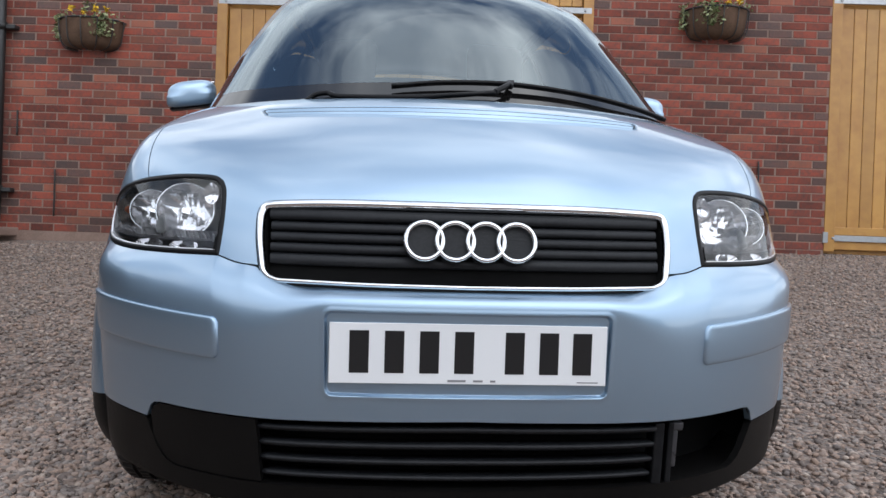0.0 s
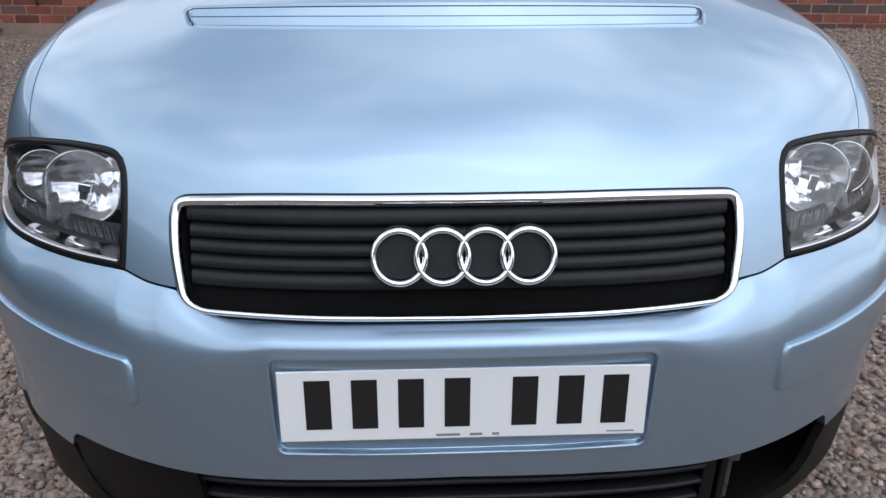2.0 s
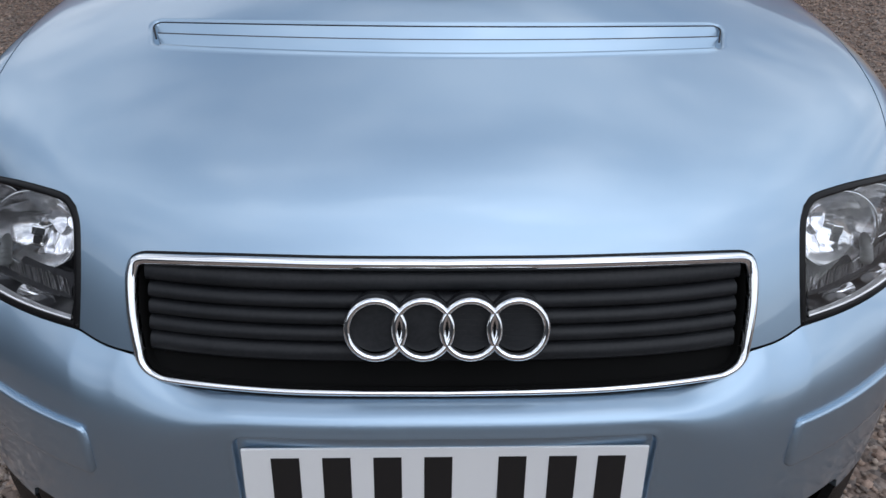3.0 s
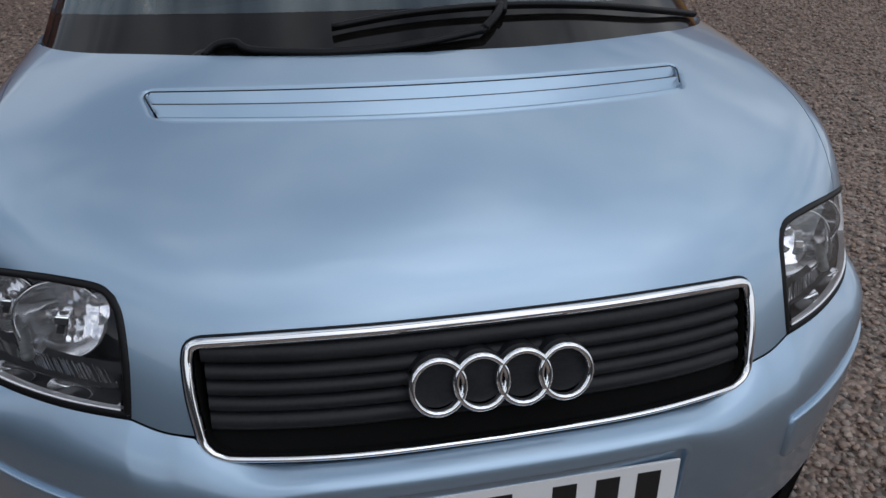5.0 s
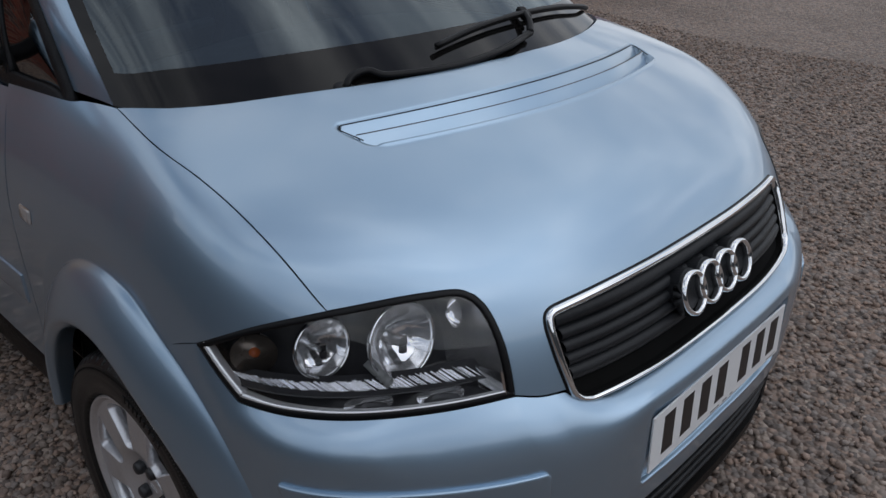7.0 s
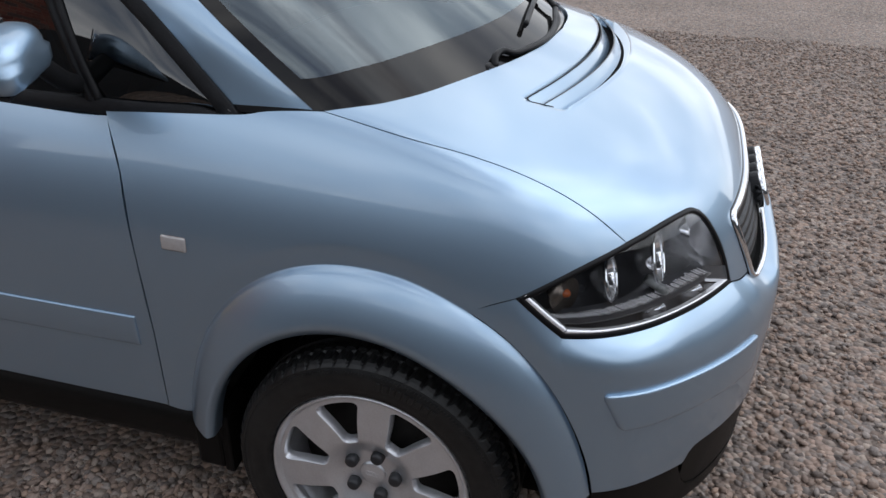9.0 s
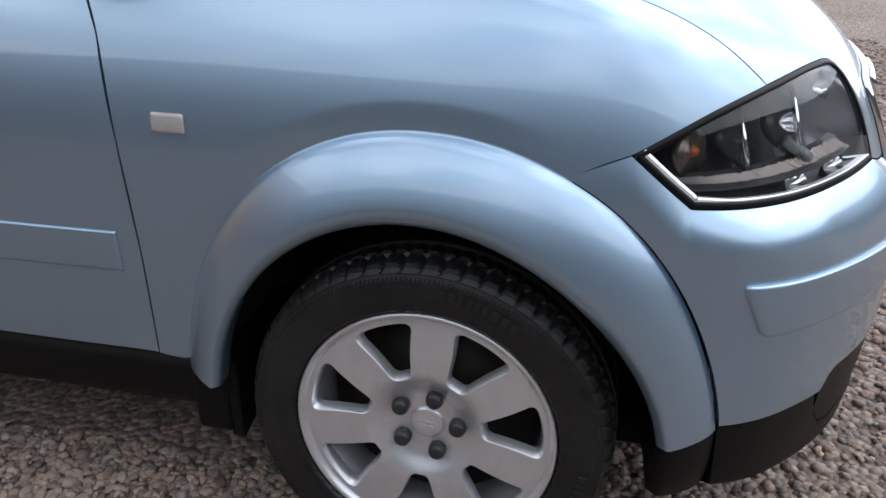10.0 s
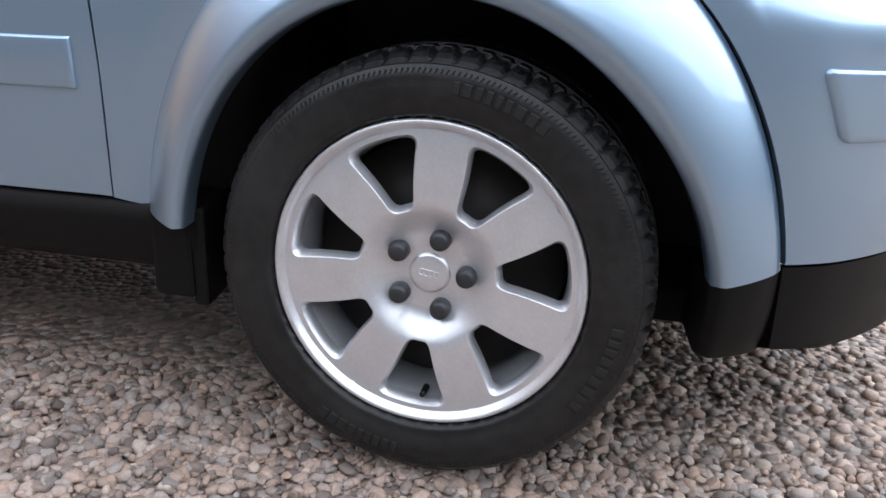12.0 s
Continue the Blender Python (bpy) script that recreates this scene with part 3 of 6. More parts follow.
top_marks = [(0.0, 0.637), (u_of_x(0.36, 0.636), 0.641), (u_of_x(0.394, 0.645), 0.652), (u_of_x(0.412, 0.66), 0.665), (u_of(IN_BOT), 0.679), (u_of((0.583, 0.173, 0.680)), 0.676),
             (u_of((0.672, 0.247, 0.679)), 0.675), (u_of((0.738, 0.322, 0.683)), 0.680), (u_of(LOW), 0.687), (min(u_of(TIP), 0.93), 0.757), (1.0, 0.7275)]
X_END = 0.632
u_end = u_of_x(X_END, 0.38)
low_marks = [(0.0, 0.401), (u_of_x(0.38, 0.38), 0.396), (u_end - 0.045, 0.396), (u_end - 0.022, 0.393), (u_end - 0.006, 0.384), (u_end + 0.004, 0.371), (u_end + 0.012, 0.362), (1.0, 0.367)]
base_marks = [(0.0, 0.270), (u_of_x(0.38, 0.27), 0.273), (u_end - 0.06, 0.276), (u_end - 0.03, 0.284), (u_end - 0.006, 0.305), (u_end + 0.006, 0.330), (u_end + 0.012, 0.337)]


def along(marks, u):
    return np.interp(np.abs(u), [m[0] for m in marks], [m[1] for m in marks])


u_rim = u_of_x(0.275, 0.51)
u = np.unique(np.concatenate([np.linspace(0, 0.945, 160), np.linspace(0.95, 1, 16), np.linspace(u_rim - 0.022, u_rim + 0.014, 26)]))
zt, zl = along(top_marks, u), along(low_marks, u)
q = np.unique(np.concatenate([np.linspace(0, 1, 64), np.linspace(0.15, 0.28, 28), np.linspace(0.72, 0.82, 26)]))[:, None]
Z = zt[None] * (1 - q) + zl[None] * q
B = onto(bumper, on_bumper(np.repeat(u[None], len(q), 0), Z), 3)
# Its upper edge follows the cheek and the lower edge of the headlamp.
lamp_edge = np.vstack([cheek_bottom[::-1], lamp_low[1:], lamp_outer[1:]])
edge_u = np.array([u_of(p) for p in lamp_edge])
edge_u = np.convolve(np.pad(edge_u, 4, "edge"), np.ones(9) / 9, "valid")
edge_u = np.maximum.accumulate(edge_u) + np.arange(len(lamp_edge)) * 1e-6
goal = np.stack([np.interp(u, edge_u, lamp_edge[:, k]) for k in range(3)], -1)
shift = goal - B[0]
first = int(np.argmax(u >= edge_u[0] + 0.01))
shift[:first] = shift[first]
held = step(edge_u[0] - 0.10, edge_u[0] + 0.01, u) * step(u_of(LOW) + 0.035, u_of(LOW) + 0.005, u)
B = B + shift[None] * (held[None] * (1 - step(0, 0.45, q)))[..., None]
# Round the corner it swells in one even curve from the pad up to the lamp and the wing.
U0, Z1 = 0.60, 0.605
i0 = int(np.argmax(u >= U0))
edge = np.vstack([goal[i0:int(np.argmax(u >= u_of(LOW) - 0.004))], lamp_outer, wing_low[1:13], B[0, -1:]])
far = np.concatenate([[0], np.cumsum(np.linalg.norm(np.diff(edge, axis=0), axis=1))])
n_low = len(edge) - 33
way = np.interp(u[i0:], [u[i0], 0.95, 0.98, 1.0], [0, far[n_low], far[n_low + 19], far[-1]])
top = np.stack([np.interp(way, far, edge[:, k]) for k in range(3)], -1)
foot = onto(bumper, on_bumper(u[i0:], np.full(len(u) - i0, Z1)), 3)
rise = (onto(bumper, on_bumper(u[i0:], np.full(len(u) - i0, Z1 + 0.012)), 3) - foot) / 0.012 * (top[:, 2:] - Z1)
share = (step(0.62, 0.74, u[i0:]) * step(1.0, 0.985, u[i0:]))[None, :, None]
zs = zt.copy()
zs[i0:] += (top[:, 2] - zt[i0:]) * share[0, :, 0]
Z = zs[None] * (1 - q) + zl[None] * q
plain = onto(bumper, on_bumper(np.repeat(u[None], len(q), 0), Z), 3)
tt = np.clip((Z[:, i0:] - Z1) / (zs[None, i0:] - Z1), 0, 1)[..., None]
even = foot + rise * tt + (top - foot - rise) * tt ** 3
B[:, i0:] = B[:, i0:] * (1 - share) + np.where(tt > 0, even, plain[:, i0:]) * share
# Shallow rounded recess for the number plate.
dx, dz = np.abs(B[..., 0]) - 0.263, np.abs(B[..., 2] - 0.5195) - 0.0605
rim_d = np.hypot(np.clip(dx, 0, None), np.clip(dz, 0, None)) + np.minimum(np.maximum(dx, dz), 0) - 0.0125
B = B - normal_of(bumper, B) * (0.0085 * step(0.0022, -0.0022, rim_d) - 0.0012 * step(0.012, 0.002, rim_d) * step(-0.001, 0.002, rim_d))[..., None]
panel("front_bumper", [B, mirrored(B, -1)], PAINT, car)
# Black lower valance, curling under at its foot.
zb = np.interp(u, [m[0] for m in base_marks] + [u_end + 0.02, 1.0], [m[1] for m in base_marks] + [0.359, 0.364])
zf = np.interp(u, [0, 0.6, 0.9, 1.0], [0.226, 0.232, 0.246, 0.256])
q = np.linspace(0, 1, 14)[:, None]
Z = zb[None] * (1 - q) + zf[None] * q
V = on_bumper(np.repeat(u[None], 14, 0), Z, 0.003)
curl = V[-1:] + np.array((0, 0.04, -0.012)) - np.array((1, 0, 0)) * 0.03 * (u[None, :, None] ** 4)
V = np.concatenate([V, curl], 0)
panel("lower_valance", [V, mirrored(V, -1)], VALANCE, car, "black plastic lower valance", gap=0.0)
# Intake behind the opening; its back is a sheet coloured black as shade.
ui = np.linspace(-u_end - 0.06, u_end + 0.06, 80)
q = np.linspace(0, 1, 8)[:, None]
Z = (along(low_marks, ui) + 0.02)[None] * (1 - q) + (along(base_marks, ui) - 0.045)[None] * q
back = on_bumper(np.repeat(ui[None], 8, 0), Z)
back[..., 1] += 0.006 + 0.124 * step(u_end + 0.05, u_end - 0.02, np.abs(ui))[None]
panel("intake_back", [back], VOID, car, depth=0)
for s in (-1, 1):
    for marks in (low_marks, base_marks):
        uu = np.linspace(0, u_end, 40) * s
        a = on_bumper(uu, along(marks, uu), 0.002)
        panel("intake_edge", [np.stack([a, a + np.array((0, 0.13, 0))])], VALANCE, car, depth=0)
for k in range(4):
    uu = np.linspace(u_of_x(0.405, 0.33) * -1, u_of_x(0.392, 0.33), 60)
    hi, lo = along(low_marks, uu), along(base_marks, uu)
    c = on_bumper(uu, hi + (lo - hi) * (0.15 + 0.235 * k), 0.018)
    sweep("lower_grille_slat", c, normal_of(bumper, c), [(-0.002, -0.03), (0.003, -0.03), (0.0066, 0.003), (0.0054, 0.008), (0.0012, 0.0092), (-0.004, 0.004)], GRILLE, car)
uu = np.linspace(-u_end - 0.004, -u_of_x(0.405, 0.33), 30)
q = np.linspace(0, 1, 16)[:, None]
hi, lo = along(low_marks, uu) - 0.002, along(base_marks, uu) + 0.002
C = on_bumper(np.repeat(uu[None], 16, 0), hi[None] * (1 - q) + lo[None] * q, 0.004)
panel("fog_lamp_cover", [C], VALANCE, car, "black blanking cover beside the lower grille", gap=0.001)
for x, w_, zc in ((0.402, 0.010, 0.325), (0.428, 0.006, 0.33)):
    p = on_bumper(u_of_x(x, 0.33), zc, 0.03)
    boxed("fog_bracket", (x - w_, p[1] - 0.02, 0.272), (x + w_, p[1] + 0.03, 0.39), BLACK, car, bevel=0.003)
bm = bmesh.new()
box(bm, (0.425, 0.055, 0.372), (0.455, 0.075, 0.388), None, 0.003)
box(bm, (0.430, 0.06, 0.30), (0.447, 0.072, 0.372), None, 0.003)
part("fog_clip", bm, HOUSING, car, "grey plastic clip in the open fog lamp hole")
for s in (-1, 1):
    # Raised protective pads on the bumper corners.
    ua, ub = u_of_x(0.480, 0.53), u_of((0.776, 0.318, 0.58))
    uu = ua + (ub - ua) * np.concatenate([[0, 0.004, 0.010, 0.018], np.linspace(0.03, 0.97, 42), [0.982, 0.990, 0.996, 1]])
    ztop, zbot = np.interp(uu, [ua, ub], [0.572, 0.587]), np.interp(uu, [ua, ub], [0.496, 0.507])
    lean = (uu - ub) / (ua - ub)   # keeps the inner end upright
    prof = ((0.0, -0.002), (0.003, 0.0030), (0.012, 0.0052), (0.028, 0.0063), (0.06, 0.0068), (0.12, 0.0069), (0.5, 0.0070), (0.88, 0.0069), (0.93, 0.0067), (0.965, 0.0062), (0.985, 0.0050), (0.996, 0.0028), (1.0, -0.002))
    rows = []
    for t, out in prof:
        taper = np.interp(np.minimum(np.arange(50), np.arange(50)[::-1]), [0, 1, 2, 3, 4], [-0.3, 0.45, 0.75, 0.92, 1])
        z = ztop + (zbot - ztop) * t
        tuck = 0.014 * (1 - math.sqrt(1 - max(0, 1 - min(t, 1 - t) / 0.18) ** 2))   # rounded corners
        w0 = uu + lean * (u_of_x(0.477, z[0]) - ua)
        p = on_bumper(w0[0] + tuck + (w0 - w0[0]) * (1 - 2 * tuck / (w0[-1] - w0[0])), z)
        rows.append(p + normal_of(bumper, p) * np.minimum(out, 0.007 * taper)[:, None])
    panel("bumper_pad", [mirrored(np.array(rows), s)], PAINT, car, depth=0.003, gap=0)
# Radiator grille with a bright frame, horizontal blades and four linked rings.
gp = np.vstack([grille_top[::-1], grille_side[1:], onto(body, spline([CHEEK, (0.402, 0.0755, 0.658), (0.397, 0.072, 0.651), (0.389, 0.067, 0.6445), (0.376, 0.061, 0.640), (0.35, 0.055, 0.637), (0.2, 0.036, 0.634), (0, 0.031, 0.633)], 60))[1:]])
loop = np.vstack([gp, mirrored(gp[::-1][1:-1], -1)])
nn = normal_of(body, loop)
cen = np.array((0, 0.07, 0.713))
widths = np.interp(loop[:, 2], [0.63, 0.66, 0.76, 0.795], [0.0085, 0.012, 0.0135, 0.0155])
t = np.roll(loop, -1, 0) - np.roll(loop, 1, 0)
t /= np.linalg.norm(t, axis=1)[:, None]
side = np.cross(nn, t)
side *= np.sign(((cen - loop) * side).sum(1))[:, None]
rows = [loop + side * (widths * a)[:, None] + nn * b for a, b in ((-0.02, -0.012), (0.0, 0.002), (0.08, 0.0055), (0.3, 0.008), (0.65, 0.008), (0.92, 0.0045), (1.0, 0.0), (1.0, -0.004))]
rows = [np.vstack([r, r[:1]]) for r in rows]
panel("grille_frame", [np.array(rows)], CHROME, car, "bright chrome grille frame", gap=0, depth=0, toward=(0, 0.1, 0.7))
# Inner wall of the frame, coloured near-black for the shade inside.
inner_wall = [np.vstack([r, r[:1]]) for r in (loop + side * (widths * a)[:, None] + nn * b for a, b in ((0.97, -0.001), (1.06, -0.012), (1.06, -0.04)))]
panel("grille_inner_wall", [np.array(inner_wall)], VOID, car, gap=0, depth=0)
seam = [loop + side * (-0.0015) + nn * b for b in (0.0,)][0]
sweep("grille_joint", seam, nn, oval(0.0022, 0.0012, 6), RUBBER, car, closed=True)


def grille_point(x, z, inset=0.0):
    x, z = np.broadcast_arrays(np.asarray(x, float), np.asarray(z, float))
    y = 0.030 + 0.33 * (z - 0.64) + 0.4 * (z - 0.64) ** 2 + 0.75 * np.abs(x) ** 3.2
    return np.stack([x, y + inset, z], -1)


xs = np.linspace(-0.40, 0.40, 40)
zs = np.linspace(0.632, 0.79, 8)
# Backing sheet whose black colour is the shade behind the blades.
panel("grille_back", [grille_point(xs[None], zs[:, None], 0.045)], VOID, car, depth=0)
BLADES = ((0.7785, 0.7545), (0.7520, 0.7340), (0.7320, 0.7140), (0.7120, 0.6940), (0.6920, 0.6700))
for k, (zt_, zb_) in enumerate(BLADES):
    end = 0.386 if k else 0.390
    xs = end * np.sin(np.linspace(-math.pi / 2, math.pi / 2, 121))
    rows = []
    for a, b in ((-0.25, 0.035), (0.0, 0.013), (0.10, 0.0065), (0.35, 0.0045), (0.7, 0.0055), (0.9, 0.009), (1.0, 0.015), (0.95, 0.035)):
        rows.append(grille_point(xs, zt_ + (zb_ - zt_) * a, b))
    panel("grille_blade", [np.array(rows)], GRILLE, car, gap=0, depth=0, toward=(0, 0.2, 0.71))
xs = np.linspace(-0.393, 0.393, 61)
# Added black band: the shade below the lowest blade, put in as a sheet.
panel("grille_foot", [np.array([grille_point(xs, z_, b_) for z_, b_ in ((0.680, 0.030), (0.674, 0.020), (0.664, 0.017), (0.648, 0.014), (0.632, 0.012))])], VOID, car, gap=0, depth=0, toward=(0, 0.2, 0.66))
# Badge seats behind the rings and the rings themselves.
for i in range(4):
    x = -0.09 + 0.06 * i
    y, z = float(grille_point(x, 0.722)[1]), 0.7235
    bm = bmesh.new()
    c = bmesh.ops.create_cone(bm, cap_ends=True, segments=40, radius1=0.0375, radius2=0.0370, depth=0.03)
    bmesh.ops.transform(bm, matrix=pose(x, y + 0.006 + 0.0003 * i, z, 90 - 19, 0, 0), verts=c["verts"])
    part("badge_seat", bm, GRILLE, car, smooth=False)
for i in range(4):
    x = -0.09 + 0.06 * i
    y = float(grille_point(x, 0.722)[1])
    a = np.linspace(0, 2 * math.pi, 64, endpoint=False)
    m = pose(x, y - 0.019, 0.7245, 90 - 19, 0, 0)
    prof = [(-0.0052, -0.012), (-0.0050, -0.001), (-0.0034, 0.0032), (0, 0.0046), (0.0032, 0.0032), (0.0046, -0.001), (0.0048, -0.018)]
    V = [tuple(m @ Vector(((0.0364 + p) * math.cos(t_), (0.0364 + p) * math.sin(t_), q_ + 0.0002 * i))) for t_ in a for p, q_ in prof]
    F = grid_faces(64, 7, closed=True) + [(63 * 7 + c, 63 * 7 + (c + 1) % 7, (c + 1) % 7, c) for c in range(7)]
    bm = bmesh.new()
    vs = [bm.verts.new(v) for v in V]
    for f in F:
        bm.faces.new([vs[j] for j in f])
    bmesh.ops.recalc_face_normals(bm, faces=bm.faces)
    part("badge_ring", bm, CHROME, car, "polished chrome ring")
    for k in range(9):
        zz = -0.028 + 0.007 * k
        hw = math.sqrt(max(0.0305 ** 2 - zz ** 2, 1e-6))
        boxed("badge_rib", (-hw, zz - 0.0014, -0.0005), (hw, zz + 0.0014, 0.0009), GRILLE, car, m=pose(x, y - 0.0085, 0.7235, 90 - 19, 0, 0))

# Headlamps: clear lens over a dark housing with two reflectors, a bulb and ribbed bright floors.
lamp_top = np.vstack([lamp_top_in[::-1], lamp_top_out[::-1][1:]])
LP = onto(body, coons(resample(lamp_top, 50), resample(lamp_low, 50), resample(lamp_inner, 30), resample(lamp_outer[::-1], 30)))
outline = np.vstack([resample(lamp_top, 60), resample(lamp_outer[::-1], 30)[1:], resample(lamp_low[::-1], 60)[1:], resample(lamp_inner[::-1], 40)[1:-1]])


def bowl(radius, depth, n=64, rings=14):
    """Open reflector facing -y, with a broken facet pattern in its wall."""
    V, F = [], []
    for k in range(rings + 1):
        t = k / rings
        for j in range(n):
            a = 2 * math.pi * j / n
            x, z = t * math.cos(a), t * math.sin(a)
            flute = 0.0010 * abs(math.sin(4.5 * math.pi * x)) if x > -0.25 else 0.0004 * math.sin(9 * z)
            jit = noise.noise(Vector((x * 9, z * 9, radius * 90))) * 0.0007 * t
            V.append((radius * x, depth * (1 - t * t) + (0.002 if abs(z) > 0.7 else 0) + flute * t + jit, radius * z))
    return V, grid_faces(rings + 1, n, closed=True)


for s in (-1, 1):
    lamp = panel("headlamp", [mirrored(LP - normal_of(body, LP) * 0.001, s)], LENS, car, "clear headlamp with twin silver reflectors", gap=0.004, depth=0, toward=(0, 0.6, 0.7))
    lamp.visible_shadow = False
    ol, nl = mirrored(outline, s), normal_of(body, mirrored(outline, s))
    c2 = np.array((s * 0.63, 0.27, 0.755))
    t = np.roll(ol, -1, 0) - np.roll(ol, 1, 0)
    t /= np.linalg.norm(t, axis=1)[:, None]
    sd = np.cross(nl, t)
    sd *= np.sign(np.median(((c2 - ol) * sd).sum(1)))
    rows = [np.vstack([r, r[:1]]) for r in (ol + sd * a + nl * b for a, b in ((-0.005, -0.012), (-0.0038, -0.004), (-0.001, -0.0014), (0.001, 0.0004), (0.0035, 0.0016), (0.007, 0.0016), (0.0098, 0.0004), (0.0098, -0.006)))]
    panel("rubber_gasket", [np.array(rows)], RUBBER, lamp, "black rubber gasket", gap=0, depth=0, toward=(0, 0.6, 0.7))
    # Bright strip along the lower and outer edge.
    low_out = mirrored(np.vstack([resample(lamp_low, 60)[2:], resample(lamp_outer, 30)[1:-2]]), s)
    ln = normal_of(body, low_out)
    t = np.gradient(low_out, axis=0)
    t /= np.linalg.norm(t, axis=1)[:, None]
    sd2 = np.cross(ln, t)
    sd2 *= np.sign(np.median(((c2 - low_out) * sd2).sum(1)))
    wide = np.interp(np.arange(len(low_out)), [0, 30, 50, 60, len(low_out)], [0.0022, 0.0028, 0.0045, 0.0085, 0.0085])[:, None]   # broad only at the outer end
    panel("bright_strip", [np.array([low_out + sd2 * (0.0095 + wide * a) + ln * b for a, b in ((0, 0.0002), (0.15, 0.0010), (0.9, 0.0006), (1.0, -0.012))])], BRIGHT, lamp, gap=0, depth=0, toward=(0, 0.6, 0.7))
    inner = mirrored(LP, s)
    k = np.linspace(0, 1, 50)[None, :, None]
    deep = inner + np.array((-0.02 * s, 0.0, 0.0)) * k + np.array((0, 1, 0)) * (0.135 - 0.04 * k)
    Hn = np.concatenate([inner[:1] - np.array((0, 0, 0.006)), deep, inner[-1:] + np.array((0, 0, 0.006))], 0)
    panel("lamp_housing", [Hn], HOUSING, lamp, gap=0, depth=0, toward=(0, 0.0, 0.75))
    side_in = np.stack([inner[:, 0], deep[:, 0]])
    panel("lamp_side_wall", [side_in], RIB, lamp, gap=0, depth=0)
    for cx, cy, cz, r, d in ((0.578, 0.256, 0.765, 0.057, 0.042), (0.664, 0.332, 0.760, 0.044, 0.034)):
        V, F = bowl(r, d)
        m = pose(s * cx, cy, cz, -13, 0, s * 4)
        link("reflector", [tuple(m @ Vector(v)) for v in V], F, REFLECTOR, lamp, "silver reflector bowl")
        a = np.linspace(0, 2 * math.pi, 48, endpoint=False)
        ringp = np.array([tuple(m @ Vector((r * 1.02 * math.cos(x), -0.001, r * 1.02 * math.sin(x)))) for x in a])
        sweep("reflector_rim", ringp, np.repeat(np.array([[0, -1.0, 0]]), 48, 0), oval(0.0028, 0.004, 8), CHROME, lamp, closed=True)
        lathe("bulb", [(0.0, 0.0), (0.002, 0.006), (0.012, 0.0085), (0.02, 0.009), (0.03, 0.009)], CHROME, lamp, n=16, m=m @ pose(0, 0.004, 0, 0, 0, 90))
        # Box-shaped bulb shield, and a fluted skirt across the foot of the bowl.
        shield = boxed("bulb_shield", (-r * 0.13, -0.002, -r * 0.15), (r * 0.20, 0.022, r * 0.10), CHROME, lamp, m=m @ pose(0, 0, 0, 0, 12, 8), bevel=0.002)
        boxed("shield_slot", (-r * 0.05, -0.0035, -r * 0.34), (r * 0.12, 0.004, -r * 0.15), HOUSING, shield, m=m @ pose(0, 0, 0, 0, 12, 8))
        al = np.linspace(radians(228), radians(318), 91)
        skirt = np.array([[tuple(m @ Vector((r * q_ * math.cos(x_), dy_ + 0.0009 * (i_ % 2), r * q_ * math.sin(x_)))) for i_, x_ in enumerate(al)] for q_, dy_ in ((1.0, -0.001), (0.86, 0.004), (0.72, 0.013))])
        panel("reflector_skirt", [skirt], RIB, lamp, gap=0, depth=0, toward=(s * cx, cy + 0.2, cz))
    lathe("indicator_bowl", [(0.03, 0.0), (0.028, 0.015), (0.015, 0.028), (0.0, 0.034)], SMOKE, lamp, n=28, m=pose(s * 0.735, 0.40, 0.752, 0, 0, 90 + s * 35))
    lathe("indicator_bulb", [(-0.004, 0.0), (-0.002, 0.005), (0.004, 0.0085), (0.014, 0.0085), (0.02, 0.007)], AMBER, lamp, "amber indicator bulb", n=18, m=pose(s * 0.735, 0.395, 0.756, 0, 0, 90 + s * 20))
    lathe("beam_adjuster", [(-0.024, 0.0), (-0.023, 0.007), (-0.018, 0.0095), (-0.015, 0.0095), (-0.013, 0.007), (-0.010, 0.0095), (-0.007, 0.0095), (-0.005, 0.007), (-0.002, 0.0095), (0.001, 0.0095), (0.003, 0.007), (0.006, 0.0095), (0.03, 0.0095)], LAMPGREY, lamp, "ribbed grey plastic adjuster", n=20, m=Matrix.Translation((s * 0.626, 0.250, 0.732)) @ Vector((s * 0.18, 0.7, 0.55)).to_track_quat("X", "Z").to_matrix().to_4x4() @ Matrix.Scale(0.9, 4))
    # Bright wall in the inner lower corner.
    ci = resample(lamp_inner, 30)[22:29]
    panel("corner_wall", [mirrored(np.stack([ci + np.array(o) for o in ((0.0125, 0.004, 0), (0.018, 0.020, 0.0), (0.026, 0.045, 0.002))]), s)], CHROME, lamp, gap=0, depth=0, toward=(0, 0.6, 0.7))
    # Ribbed floor over a dark bar; two small reflectors stand below the bar.
    fl = resample(lamp_low, 60)
    rnd = random.Random(8)
    fl2 = resample(lamp_low, 120)
    for i in range(10, 112):
        p = fl2[i]
        if rnd.random() < 0.12:
            continue
        q0 = Vector((s * (p[0] - 0.008 + rnd.uniform(-0.0008, 0.0008)), p[1] + 0.031, p[2] + 0.0275))
        q1 = q0 + Vector((s * 0.012, 0.024, 0.016)) * rnd.uniform(0.80, 1.0)
        mid, ln_, w_ = (q0 + q1) / 2, (q1 - q0).length, rnd.uniform(0.0003, 0.0007)
        boxed("floor_rib", (-w_, -ln_ / 2, -0.0012), (w_, ln_ / 2, 0.0012), REFLECTOR, lamp, m=Matrix.Translation(mid) @ (q1 - q0).to_track_quat("Y", "Z").to_matrix().to_4x4())
    fa = mirrored(fl[3:57] + np.array((0, 0.029, 0.025)), s)
    fb = mirrored(fl[3:57] + np.array((-0.008, 0.060, 0.044)), s)
    panel("lamp_floor", [np.stack([fa, fb])], HOUSING, lamp, gap=0, depth=0)
